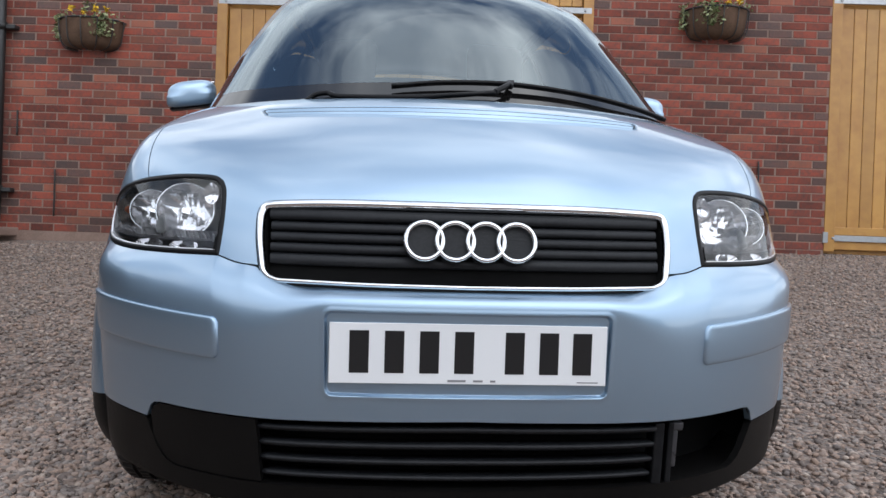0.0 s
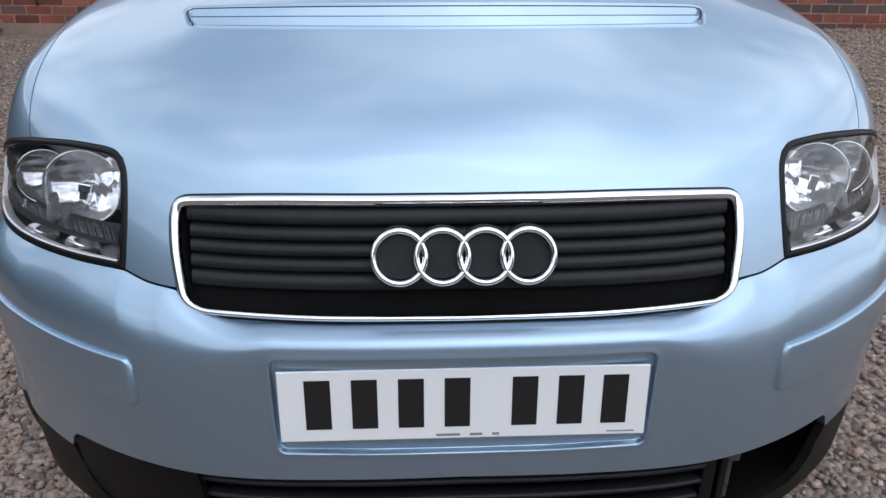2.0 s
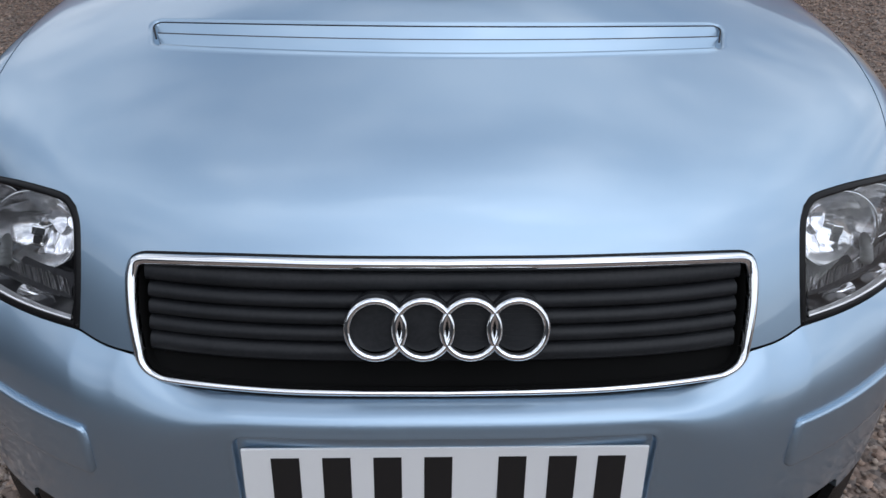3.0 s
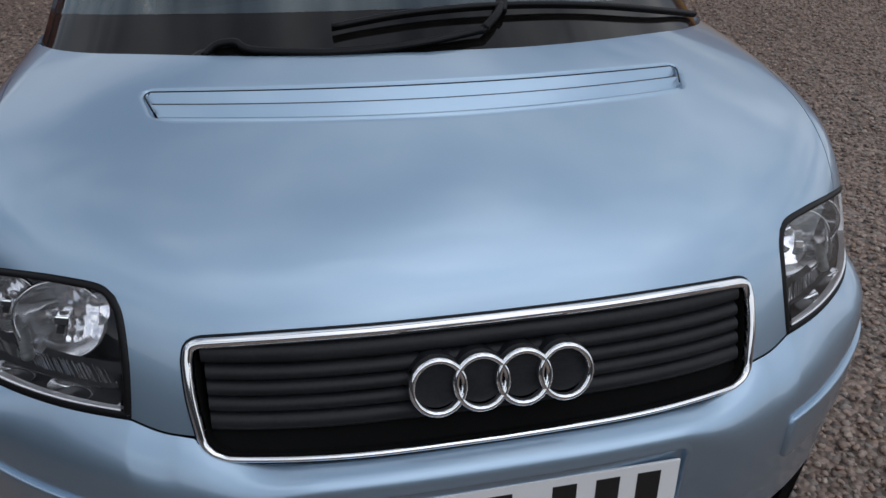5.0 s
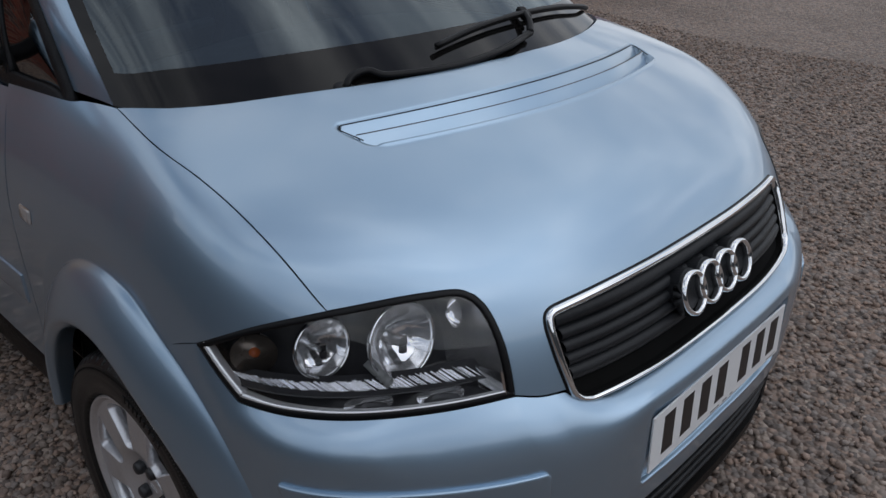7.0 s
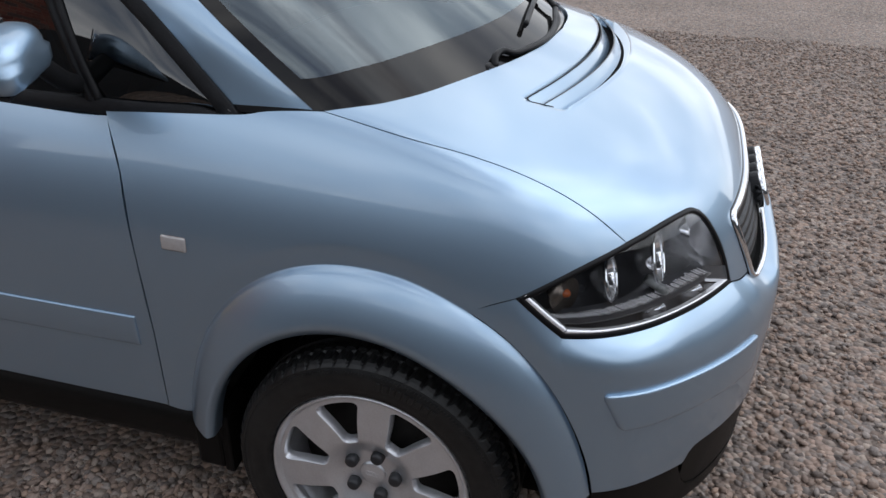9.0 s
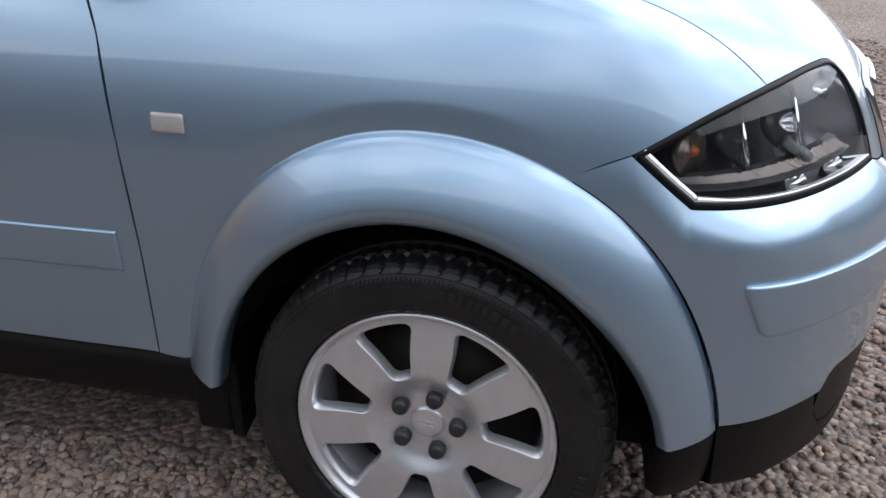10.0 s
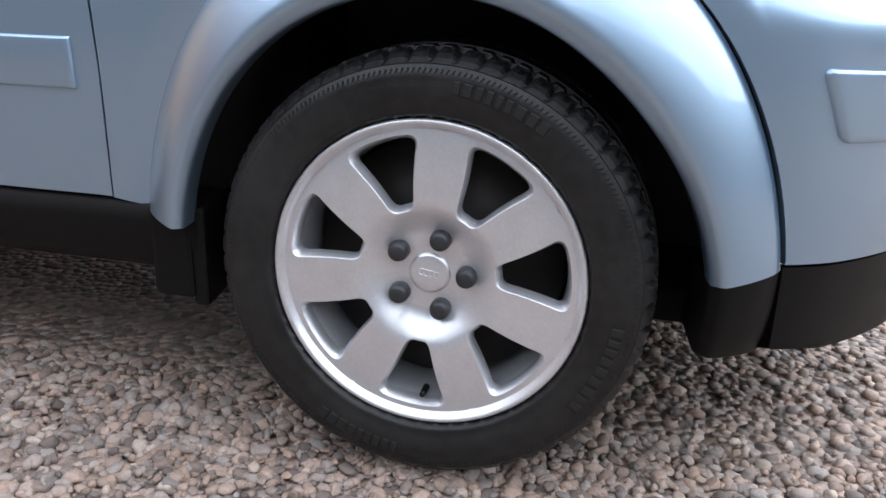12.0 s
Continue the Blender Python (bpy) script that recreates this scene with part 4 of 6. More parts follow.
    bar = fa[3:-1]
    sweep("lamp_bar", bar, np.repeat(np.array([[0.3 * s, -0.8, 0.5]]), len(bar), 0), oval(0.0018, 0.0014, 6), HOUSING, lamp)
    for cx, cy, cz in ((0.568, 0.188, 0.694), (0.650, 0.251, 0.692)):
        V, F = bowl(0.034, 0.020, 28, 5)
        m = pose(s * cx, cy, cz, -40, 0, s * 30) @ Matrix.Diagonal((1.05, 1, 0.46, 1))
        link("lower_reflector", [tuple(m @ Vector(v)) for v in V], F, REFLECTOR, lamp)
    V, F = bowl(0.023, 0.020, 24, 6)
    m = pose(s * 0.517, 0.208, 0.803, -16, 0, 0) @ Matrix.Diagonal((0.62, 1, 1.0, 1))
    link("inner_reflector", [tuple(m @ Vector(v)) for v in V], F, REFLECTOR, lamp)

# Windscreen, pillars, roof and side windows.
UP = np.array((0, 0, 1.0))
edge = [(0.686, 0.868, 1.020), (0.648, 1.10, 1.19), (0.570, 1.36, 1.385), (0.515, 1.50, 1.472)]
pillar_rear = [(0.692, 1.030, 1.012), (0.662, 1.235, 1.183), (0.598, 1.47, 1.355), (0.545, 1.63, 1.455)]
ws_edge = spline(edge, 50)
half_base = [edge[0], (0.662, 0.803, 1.021), (0.621, 0.751, 1.027), (0.533, 0.685, 1.031), (0.353, 0.597, 1.037), (0.18, 0.549, 1.040), (0, 0.534, 1.041)]
ws_base = spline(half_base + [(-x, y, z) for x, y, z in half_base[::-1][1:]], 81)
ws_top = spline([edge[-1], (0.3, 1.455, 1.497), (0, 1.44, 1.505), (-0.3, 1.455, 1.497), (-0.515, 1.50, 1.472)], 81)
WS = coons(ws_base, ws_top, ws_edge, mirrored(ws_edge, -1))
bow = np.sin(np.pi * np.linspace(0, 1, 50))[:, None] * np.sin(np.pi * np.linspace(0, 1, 81))[None]
WS = WS + np.array((0, -0.25, 0.97)) * (0.018 * bow)[..., None]
n_front, n_side, n_top = 6, 3, 4
clear = WS[n_front - 1:50 - n_top + 1, n_side - 1:81 - n_side + 1]
screen = panel("windscreen", [clear], GLASS, car, "curved clear windscreen with a black border", gap=0, depth=0, toward=(0, 1.6, 0.9))
screen.visible_shadow = False
panel("windscreen_border", [WS[:n_front, :], WS[n_front - 1:, :n_side], WS[n_front - 1:, 81 - n_side:], WS[50 - n_top:, n_side - 1:81 - n_side + 1]], COWL, screen, gap=0, depth=0, toward=(0, 1.6, 0.9))
rail = [(0.515, 1.50, 1.472), (0.53, 1.75, 1.508), (0.535, 2.2, 1.515), (0.525, 2.8, 1.465), (0.49, 3.25, 1.375)]
roof_rail = spline(rail, 40)
roof_back = spline([rail[-1], (0.3, 3.28, 1.405), (0, 3.29, 1.415), (-0.3, 3.28, 1.405), (-0.49, 3.25, 1.375)], 41)
ws_top41 = spline([edge[-1], (0.3, 1.455, 1.497), (0, 1.44, 1.505), (-0.3, 1.455, 1.497), (-0.515, 1.50, 1.472)], 41)
RF = coons(ws_top41, roof_back, roof_rail, mirrored(roof_rail, -1))
RF = RF + UP * (0.035 * np.sin(np.pi * np.linspace(0, 1, 40))[:, None] * np.sin(np.pi * np.linspace(0, 1, 41))[None])[..., None]
panel("roof", [RF], PAINT, car, toward=(0, 2.2, 0.5))
BELT = [(0.700, 1.030, 0.996), (0.706, 1.30, 0.990), (0.709, 1.9, 1.010), (0.702, 2.6, 1.060), (0.65, 3.25, 1.11)]
ROOFLINE = [(0.545, 1.63, 1.455), (0.56, 1.95, 1.485), (0.56, 2.3, 1.475), (0.545, 2.8, 1.425), (0.505, 3.22, 1.345)]
for s in (-1, 1):
    a, b = mirrored(spline(edge, 30), s), mirrored(spline(pillar_rear, 30), s)
    q = np.linspace(0, 1, 9)[:, None, None]
    PL = a[None] * (1 - q) + b[None] * q + np.array((0.35 * s, -0.1, 0.6)) * (0.02 * np.sin(np.pi * q) * np.clip(np.linspace(0, 5, 30), 0, 1)[None, :, None])
    panel("front_pillar", [PL], PAINT, car, toward=(0, 1.5, 0.9))
    belt, line = mirrored(spline(BELT, 60), s), mirrored(np.vstack([spline(pillar_rear, 20)[:-1], spline(ROOFLINE, 41)]), s)
    q = np.linspace(0, 1, 15)[:, None, None]
    G = belt[None] * (1 - q) + line[None] * q + np.array((s, 0, 0)) * (0.014 * np.sin(np.pi * q))
    pane = panel("side_window", [G - np.array((s * 0.006, 0, 0))], SIDE_GLASS, car, "tinted side window glass", gap=0, depth=0, toward=(0, 2.0, 0.9))
    pane.visible_shadow = False
    # One black frame runs down the pillar, round the pointed front corner and back along the belt.
    apex = np.array([(s * 0.699, 1.040, 1.002), (s * 0.703, 1.020, 0.984), (s * 0.707, 1.045, 0.979)])
    run = spline(np.vstack([G[-1][[44, 36, 28, 20, 14, 9, 5]] + np.array((s * 0.002, 0, 0)), apex, G[0][[2, 5, 9, 16, 26, 36, 47, 59]] + np.array((s * 0.003, 0, -0.004))]), 150)
    sweep("window_frame", run, np.repeat(np.array([[s, 0, 0.35]]), 150, 0), [(-0.017, -0.008), (0.017, -0.008), (0.0165, 0.003), (0.013, 0.006), (-0.013, 0.006), (-0.0165, 0.003)], BLACK, car, "black window frame")
    up = np.array([G[0, 8] * (1 - t_) + G[-1, 15] * t_ + np.array((s * 0.016 * math.sin(math.pi * t_), 0, 0)) for t_ in np.linspace(0, 1, 20)])
    sweep("window_bar", up, np.repeat(np.array([[s, 0, 0.35]]), 20, 0), [(-0.019, -0.008), (0.019, -0.008), (0.015, 0.006), (0.003, 0.007), (0.0, 0.002), (-0.003, 0.007), (-0.015, 0.006)], BLACK, car, "black upright between quarter light and door window")
    mid = np.array([G[0, 34] * (1 - t_) + G[-1, 40] * t_ + np.array((s * 0.016 * math.sin(math.pi * t_), 0, 0)) for t_ in np.linspace(0, 1, 20)])
    sweep("window_bar", mid, np.repeat(np.array([[s, 0, 0.35]]), 20, 0), oval(0.04, 0.008, 10), BLACK, car, "black door pillar")
    panel("roof_side", [np.stack([mirrored(resample(spline(rail, 60), 60), s), mirrored(resample(np.vstack([spline(ROOFLINE, 60)]), 60), s)])], PAINT, car, toward=(0, 2.2, 0.8))
    # Doors and rear quarter follow the flank.
    for name, y0, y1 in (("front_door", 1.236, 2.17), ("rear_door", 2.175, 2.86), ("rear_quarter", 2.865, 3.60)):
        yy = np.linspace(y0, y1, 40)
        tops = np.interp(yy, [p[1] for p in BELT], [p[2] for p in BELT]) - 0.014
        q = np.linspace(0, 1, 40)[:, None]
        base = np.full(40, 0.363)
        if name == "rear_quarter":
            base = np.maximum(base, HUB_Z + np.sqrt(np.clip(0.37 ** 2 - (yy - 3.167) ** 2, 0, None)))
        if name == "rear_door":
            base = np.maximum(base, HUB_Z + np.sqrt(np.clip(0.37 ** 2 - (yy - 3.167) ** 2, 0, None)))
        zz = tops[None] * (1 - q) + base[None] * q
        Y = np.repeat(yy[None], 40, 0)
        if name == "front_door":
            lead = np.interp(zz[:, 0], [0.362, 0.54, 0.72, 0.88, 0.99], [1.247, 1.241, 1.246, 1.262, 1.301])
            Y = lead[:, None] + (y1 - lead[:, None]) * np.linspace(0, 1, 40)[None]
        D = np.stack([flank(Y, zz) - 0.004 * step(0.9, 1.02, zz), Y, zz], -1)
        door = panel(name, [mirrored(D, s)], PAINT, car, toward=(0, 2.2, 0.6))
        if name != "rear_quarter":
            y2 = y1 - 0.03 if name == "front_door" else 2.80
            my = np.concatenate([[y0 + 0.046, y0 + 0.047, y0 + 0.050], np.linspace(y0 + 0.06, y2, 21)])
            rows = []
            for t_, o in ((0, -0.001), (0.004, 0.0024), (0.020, 0.0042), (0.06, 0.0048), (0.5, 0.0050), (0.94, 0.0048), (0.98, 0.0042), (0.996, 0.0024), (1, -0.001)):
                mz = 0.575 - 0.068 * t_
                tp = np.interp(np.arange(24), [0, 1, 2, 22, 23], [0, 0.7, 1, 1, 0])
                rows.append([flank_point(a_, mz) for a_ in my] + np.array((1, 0, 0)) * (o * tp)[:, None])
            panel("door_moulding", [mirrored(np.array(rows), s)], PAINT, door, "painted rubbing strip", gap=0, depth=0.002, toward=(0, 2, 0.5))
            hy = y1 - 0.16
            hx, _, hz = flank_point(hy, 0.86)
            boxed("door_handle", (-0.012, -0.09, -0.016), (0.03, 0.09, 0.016), PAINT, door, m=pose(s * hx, hy, hz, 0, 0, 0), bevel=0.01, smooth=True)
    # Black sill under the doors.
    sy = np.linspace(1.115, 2.80, 40)
    rows = [np.stack([flank(sy, 0.33 + 0 * sy) + o, sy, np.full(40, z_) + 0 * sy], -1) for z_, o in ((0.361, -0.012), (0.355, 0.001), (0.33, 0.003), (0.285, -0.001), (0.265, -0.010), (0.255, -0.032), (0.250, -0.12))]
    panel("sill", [mirrored(np.array(rows), s)], VALANCE, car, "black plastic sill", gap=0, depth=0.0, toward=(0, 2, 0.4))
    # Mud flap end of the sill behind the front wheel, and the rear foot of the flare.
    bm = bmesh.new()
    x = flank_point(1.15, 0.3)[0]
    box(bm, (s * x - s * 0.11 if s > 0 else s * x, 1.098, 0.215), (s * x if s > 0 else s * x + 0.11, 1.125, 0.36), None, 0.006)
    box(bm, (min(s * 0.70, s * (x + 0.004)), 1.12, 0.225), (max(s * 0.70, s * (x + 0.004)), 1.19, 0.363), None, 0.008)
    part("sill_end", bm, VALANCE, car, "black plastic sill end behind the front wheel", smooth=False)
    end = flare_front[:, -1]   # the flare's section at its front foot, carried down
    drop = np.linspace(0, 1, 10)[:, None, None]
    foot = end[None] + np.array((-0.003, 0.0, 0.001)) - drop * np.array((0, 0, 1.0)) * (end[None, :, 2:] - 0.250) - drop ** 3 * np.array((0.020, -0.004, 0))
    inner_side = foot[:, -1:] - np.array((0.09, 0, 0))
    seam_side = foot[:, :1] - np.array((0.05, 0, 0))
    panel("flare_foot", [mirrored(np.concatenate([seam_side, foot, inner_side], 1), s)], VALANCE, car, "black plastic foot of the wheel arch", gap=0, depth=0.0, toward=(0.6, 0.37, 0.3))
    # Door mirror.
    bm = bmesh.new()
    r = bmesh.ops.create_uvsphere(bm, u_segments=32, v_segments=20, radius=1)
    for v in r["verts"]:
        c = v.co
        e_ = 3.0 if c.z > 0 else 6.0   # rounded over the top, flat beneath
        k = 1.0 / max((abs(c.x) ** e_ + abs(c.y) ** e_ + abs(c.z) ** e_) ** (1 / e_), 1e-6)
        v.co = Vector((c.x * k * 0.088, c.y * k * (0.062 if c.y < 0 else 0.03), c.z * k * (0.050 if c.z > 0 else 0.042)))
    mx, mw = (0.868, 1.0) if s < 0 else (0.812, 0.66)
    bmesh.ops.transform(bm, matrix=pose(s * mx, 1.395, 1.132, 0, s * 4, s * -8) @ Matrix.Diagonal((mw, 1, 1, 1)), verts=bm.verts)
    mir = part("door_mirror", bm, PAINT, car, "painted door mirror housing")
    boxed("mirror_foot_trim", (-0.078 * mw, -0.042, -0.048), (0.078 * mw, 0.024, -0.038), BLACK, mir, m=pose(s * mx, 1.395, 1.132, 0, s * 4, s * -8), bevel=0.006)
    tube("mirror_arm", [(s * 0.70, 1.37, 1.025), (s * 0.74, 1.375, 1.05), (s * 0.79, 1.385, 1.10)], 0.020, BLACK, mir)
    boxed("mirror_glass", (-0.075 * mw, -0.003, -0.045), (0.075 * mw, 0.003, 0.045), MIRROR, mir, m=pose(s * mx, 1.426, 1.132, 0, s * 4, s * -8), bevel=0.002)
# Tailgate, rear bumper and underbody close the car.
tail = np.array([[(x * w_, y + 0.10 * x * x, z) for x in np.linspace(-1, 1, 21)] for w_, y, z in ((0.49, 3.26, 1.38), (0.56, 3.42, 1.22), (0.64, 3.55, 1.05), (0.68, 3.60, 0.85), (0.70, 3.62, 0.62))])
tail[..., 1] -= 0.20 * (tail[..., 0] / 0.7) ** 2
panel("tailgate", [tail], PAINT, car, toward=(0, 2, 0.8))
rb = np.array([[(math.sin(a) * 0.80, 3.35 + math.cos(a) * 0.40, z) for a in np.linspace(-1.45, 1.45, 41)] for z in (0.66, 0.62, 0.5, 0.4, 0.3, 0.22)])
panel("rear_bumper", [rb], PAINT, car, toward=(0, 2, 0.4))
boxed("underbody", (-0.66, 0.30, 0.235), (0.66, 3.6, 0.285), VOID, car, bevel=0.01)
boxed("engine_bay", (-0.42, 0.22, 0.24), (0.42, 1.05, 0.62), VOID, car, bevel=0.05)
boxed("bulkhead", (-0.64, 0.98, 0.24), (0.64, 1.02, 0.93), VOID, car)
# Cabin: dashboard, wheel and seats seen dimly through the screen.
dash = np.array([[(x, y, z - 0.05 * abs(x) ** 2) for x in np.linspace(-0.64, 0.64, 17)] for y, z in ((0.70, 0.985), (0.95, 1.00), (1.15, 0.995), (1.22, 0.96), (1.25, 0.80), (1.2, 0.6))])
panel("dashboard", [dash], DASH, car, toward=(0, 0.9, 0.5), depth=0.0)
a = np.linspace(0, 2 * math.pi, 40, endpoint=False)
m = pose(-0.33, 1.36, 0.96, -62, 0, 0)
ringp = np.array([tuple(m @ Vector((0.185 * math.cos(t_), 0.185 * math.sin(t_), 0))) for t_ in a])
wheel_s = sweep("steering_wheel", ringp, np.repeat(np.array([[0, -0.88, 0.47]]), 40, 0), oval(0.014, 0.014, 8), DASH, car, closed=True)
boxed("steering_boss", (-0.16, -0.05, -0.02), (0.16, 0.03, 0.01), DASH, wheel_s, m=m, bevel=0.012)
for s in (-1, 1):
    seat = boxed("front_seat", (-0.24, -0.24, -0.07), (0.24, 0.26, 0.07), SEAT, car, "dark cloth front seat", m=pose(s * 0.34, 1.75, 0.58, 8, 0, 0), bevel=0.05, smooth=True)
    boxed("seat_back", (-0.23, -0.06, 0.0), (0.23, 0.06, 0.60), SEAT, seat, m=pose(s * 0.34, 1.98, 0.62, -16, 0, 0), bevel=0.05, smooth=True)
    boxed("headrest", (-0.13, -0.05, 0.0), (0.13, 0.05, 0.19), SEAT, seat, m=pose(s * 0.34, 2.16, 1.24, -14, 0, 0), bevel=0.04, smooth=True)
boxed("rear_seat", (-0.62, 2.55, 0.5), (0.62, 2.75, 1.1), SEAT, car, bevel=0.06, smooth=True)
boxed("cabin_floor", (-0.68, 1.0, 0.30), (0.68, 3.4, 0.33), VOID, car)

# Single windscreen wiper parked along the foot of the screen.
def on_screen(i, j, lift):
    """A point over the windscreen: i from foot (0) to head (1), j across from right (0) to left (1)."""
    fi, fj = np.clip(i * 49, 0, 48.99), np.clip(j * 80, 0, 79.99)
    a, b = int(fi), int(fj)
    u_, v_ = fi - a, fj - b
    p = WS[a, b] * (1 - u_) * (1 - v_) + WS[a + 1, b] * u_ * (1 - v_) + WS[a, b + 1] * (1 - u_) * v_ + WS[a + 1, b + 1] * u_ * v_
    return p + np.array((0, -0.45, 0.89)) * lift


arm_pts = [on_screen(0.0, 0.735, 0.002), on_screen(0.018, 0.722, 0.010), on_screen(0.024, 0.700, 0.011), on_screen(0.008, 0.68, 0.009), on_screen(0.002, 0.60, 0.008), on_screen(0.010, 0.52, 0.010), on_screen(0.033, 0.43, 0.016)]
wiper = tube("windscreen_wiper", arm_pts, 0.0075, RUBBER, car, "single long black wiper", samples=60)
p0 = on_screen(0.0, 0.735, 0.0)
lathe("wiper_pivot", [(-0.012, 0.022), (0.000, 0.0215), (0.004, 0.018), (0.006, 0.010), (0.0065, 0.0)], RUBBER, wiper, "black wiper pivot cap", n=24, m=Matrix.Translation(p0) @ Vector((0, -0.35, 0.94)).to_track_quat("X", "Z").to_matrix().to_4x4())
blade = [on_screen(0.050, 0.597, 0.010), on_screen(0.075, 0.51, 0.011), on_screen(0.085, 0.394, 0.012), on_screen(0.074, 0.27, 0.011), on_screen(0.048, 0.16, 0.010), on_screen(0.018, 0.065, 0.010)]
tube("wiper_blade", [b + np.array((0, -0.002, 0.006)) for b in blade], 0.0058, RUBBER, wiper, samples=50)
tube("wiper_rubber", blade, 0.0034, RUBBER, wiper, samples=50)
tube("wiper_link", [on_screen(0.004, 0.545, 0.010), on_screen(0.012, 0.49, 0.016), on_screen(0.034, 0.425, 0.016)], 0.005, RUBBER, wiper, samples=30)
tube("wiper_link", [on_screen(0.034, 0.43, 0.018), on_screen(0.06, 0.412, 0.021), on_screen(0.086, 0.40, 0.018)], 0.0075, RUBBER, wiper, samples=20)
b0 = on_screen(0.086, 0.40, 0.016)
boxed("wiper_joint", (-0.011, -0.018, -0.009), (0.011, 0.018, 0.008), RUBBER, wiper, m=Matrix.Translation(b0) @ pose(0, 0, 0, 25, 0, -20), bevel=0.005)

# Wheels.
def window_loop(n=40):
    """Rounded trapezoid hole of the rim, in polar terms (radius, arc angle), about the sector's middle."""
    corners = [(0.096, -0.160), (0.096, 0.160), (0.1965, 0.278), (0.1965, -0.278)]
    pts = []
    for k in range(4):
        p, c, q = np.array(corners[k - 1]), np.array(corners[k]), np.array(corners[(k + 1) % 4])
        sc = np.array((1, 0.15))
        def toward(o):
            d = (o - c) * sc
            return c + (o - c) * min(0.015 / np.linalg.norm(d), 0.45)
        a, b = toward(p), toward(q)
        for t_ in np.linspace(0, 1, n // 4):
            pts.append(a * (1 - t_) ** 2 + 2 * c * t_ * (1 - t_) + b * t_ ** 2)
    pts = np.array(pts + pts[:1])
    sc = np.array((1, 0.15))
    s_ = np.concatenate([[0], np.cumsum(np.linalg.norm(np.diff(pts, axis=0) * sc, axis=1))])
    w_ = np.linspace(0, s_[-1], 72, endpoint=False)
    return np.stack([np.interp(w_, s_, pts[:, k]) for k in range(2)], 1)


def face_x(r):
    """Dish of the rim: how far its face stands back from the outer lip."""
    t = np.clip((np.asarray(r) - 0.052) / (0.108 - 0.052), 0, 1)
    return 0.030 - 0.024 * t * t * (3 - 2 * t) + 0.003 * np.clip((np.asarray(r) - 0.16) / 0.045, 0, 1) ** 2


def rim_mesh():
    bm = bmesh.new()
    hole = window_loop()
    n, half = len(hole), math.pi / 7
    for k in range(7):
        th0 = 2 * math.pi * k / 7
        outer = []
        for r, a in hole:
            # the ray from the hole's middle out to the sector's border
            d = np.array((r - 0.148, a))
            f = min((0.205 - 0.148) / d[0] if d[0] > 1e-6 else 9e9, (0.041 - 0.148) / d[0] if d[0] < -1e-6 else 9e9, half / abs(d[1]) if abs(d[1]) > 1e-6 else 9e9)
            outer.append(np.array((0.148, 0)) + d * f)
        loops = []
        for t_ in (0, 0.1, 0.2, 0.3, 0.4, 0.5, 0.6, 0.7, 0.8, 0.88, 0.95, 0.985):
            loops.append([(r, a, face_x(r)) for r, a in (np.array(o) * (1 - t_) + np.array(h) * t_ for o, h in zip(outer, hole))])
        loops.append([(r, a, face_x(r) + 0.0006) for r, a in hole])
        for k_, back_ in ((0.985, 0.0015), (0.93, 0.0065), (0.90, 0.0105), (0.89, 0.014), (0.89, 0.022)):
            loops.append([(0.148 + (r - 0.148) * k_, a * k_, face_x(r) + back_) for r, a in hole])
        vs = [[bm.verts.new((x, r * math.cos(th0 + a), r * math.sin(th0 + a))) for r, a, x in lp] for lp in loops]
        for A, B_ in zip(vs, vs[1:]):
            for i in range(n):
                j = (i + 1) % n
                bm.faces.new((A[i], A[j], B_[j], B_[i]))
    a = np.linspace(0, 2 * math.pi, 112, endpoint=False)
    rings = [(0.0304, 0.002), (0.0304, 0.047)]
    prof = [(0.0105, 0.2015), (0.0088, 0.205), (0.0035, 0.2085), (0.0005, 0.2105), (-0.0015, 0.2135), (-0.0012, 0.2165), (0.002, 0.2185), (0.010, 0.2180), (0.016, 0.212)]
    barrel = [(0.012, 0.2035), (0.018, 0.200), (0.030, 0.1985), (0.040, 0.1955), (0.046, 0.1915), (0.060, 0.1900), (0.066, 0.1865), (0.16, 0.186), (0.175, 0.205)]
    for pr in (rings, prof, barrel):
        vs = [[bm.verts.new((x, r * math.cos(t_), r * math.sin(t_))) for t_ in a] for x, r in pr]
        for A, B_ in zip(vs, vs[1:]):
            for i in range(112):
                j = (i + 1) % 112
                bm.faces.new((A[i], A[j], B_[j], B_[i]))
    bmesh.ops.remove_doubles(bm, verts=bm.verts, dist=0.0002)
    bmesh.ops.recalc_face_normals(bm, faces=bm.faces)
    return bm


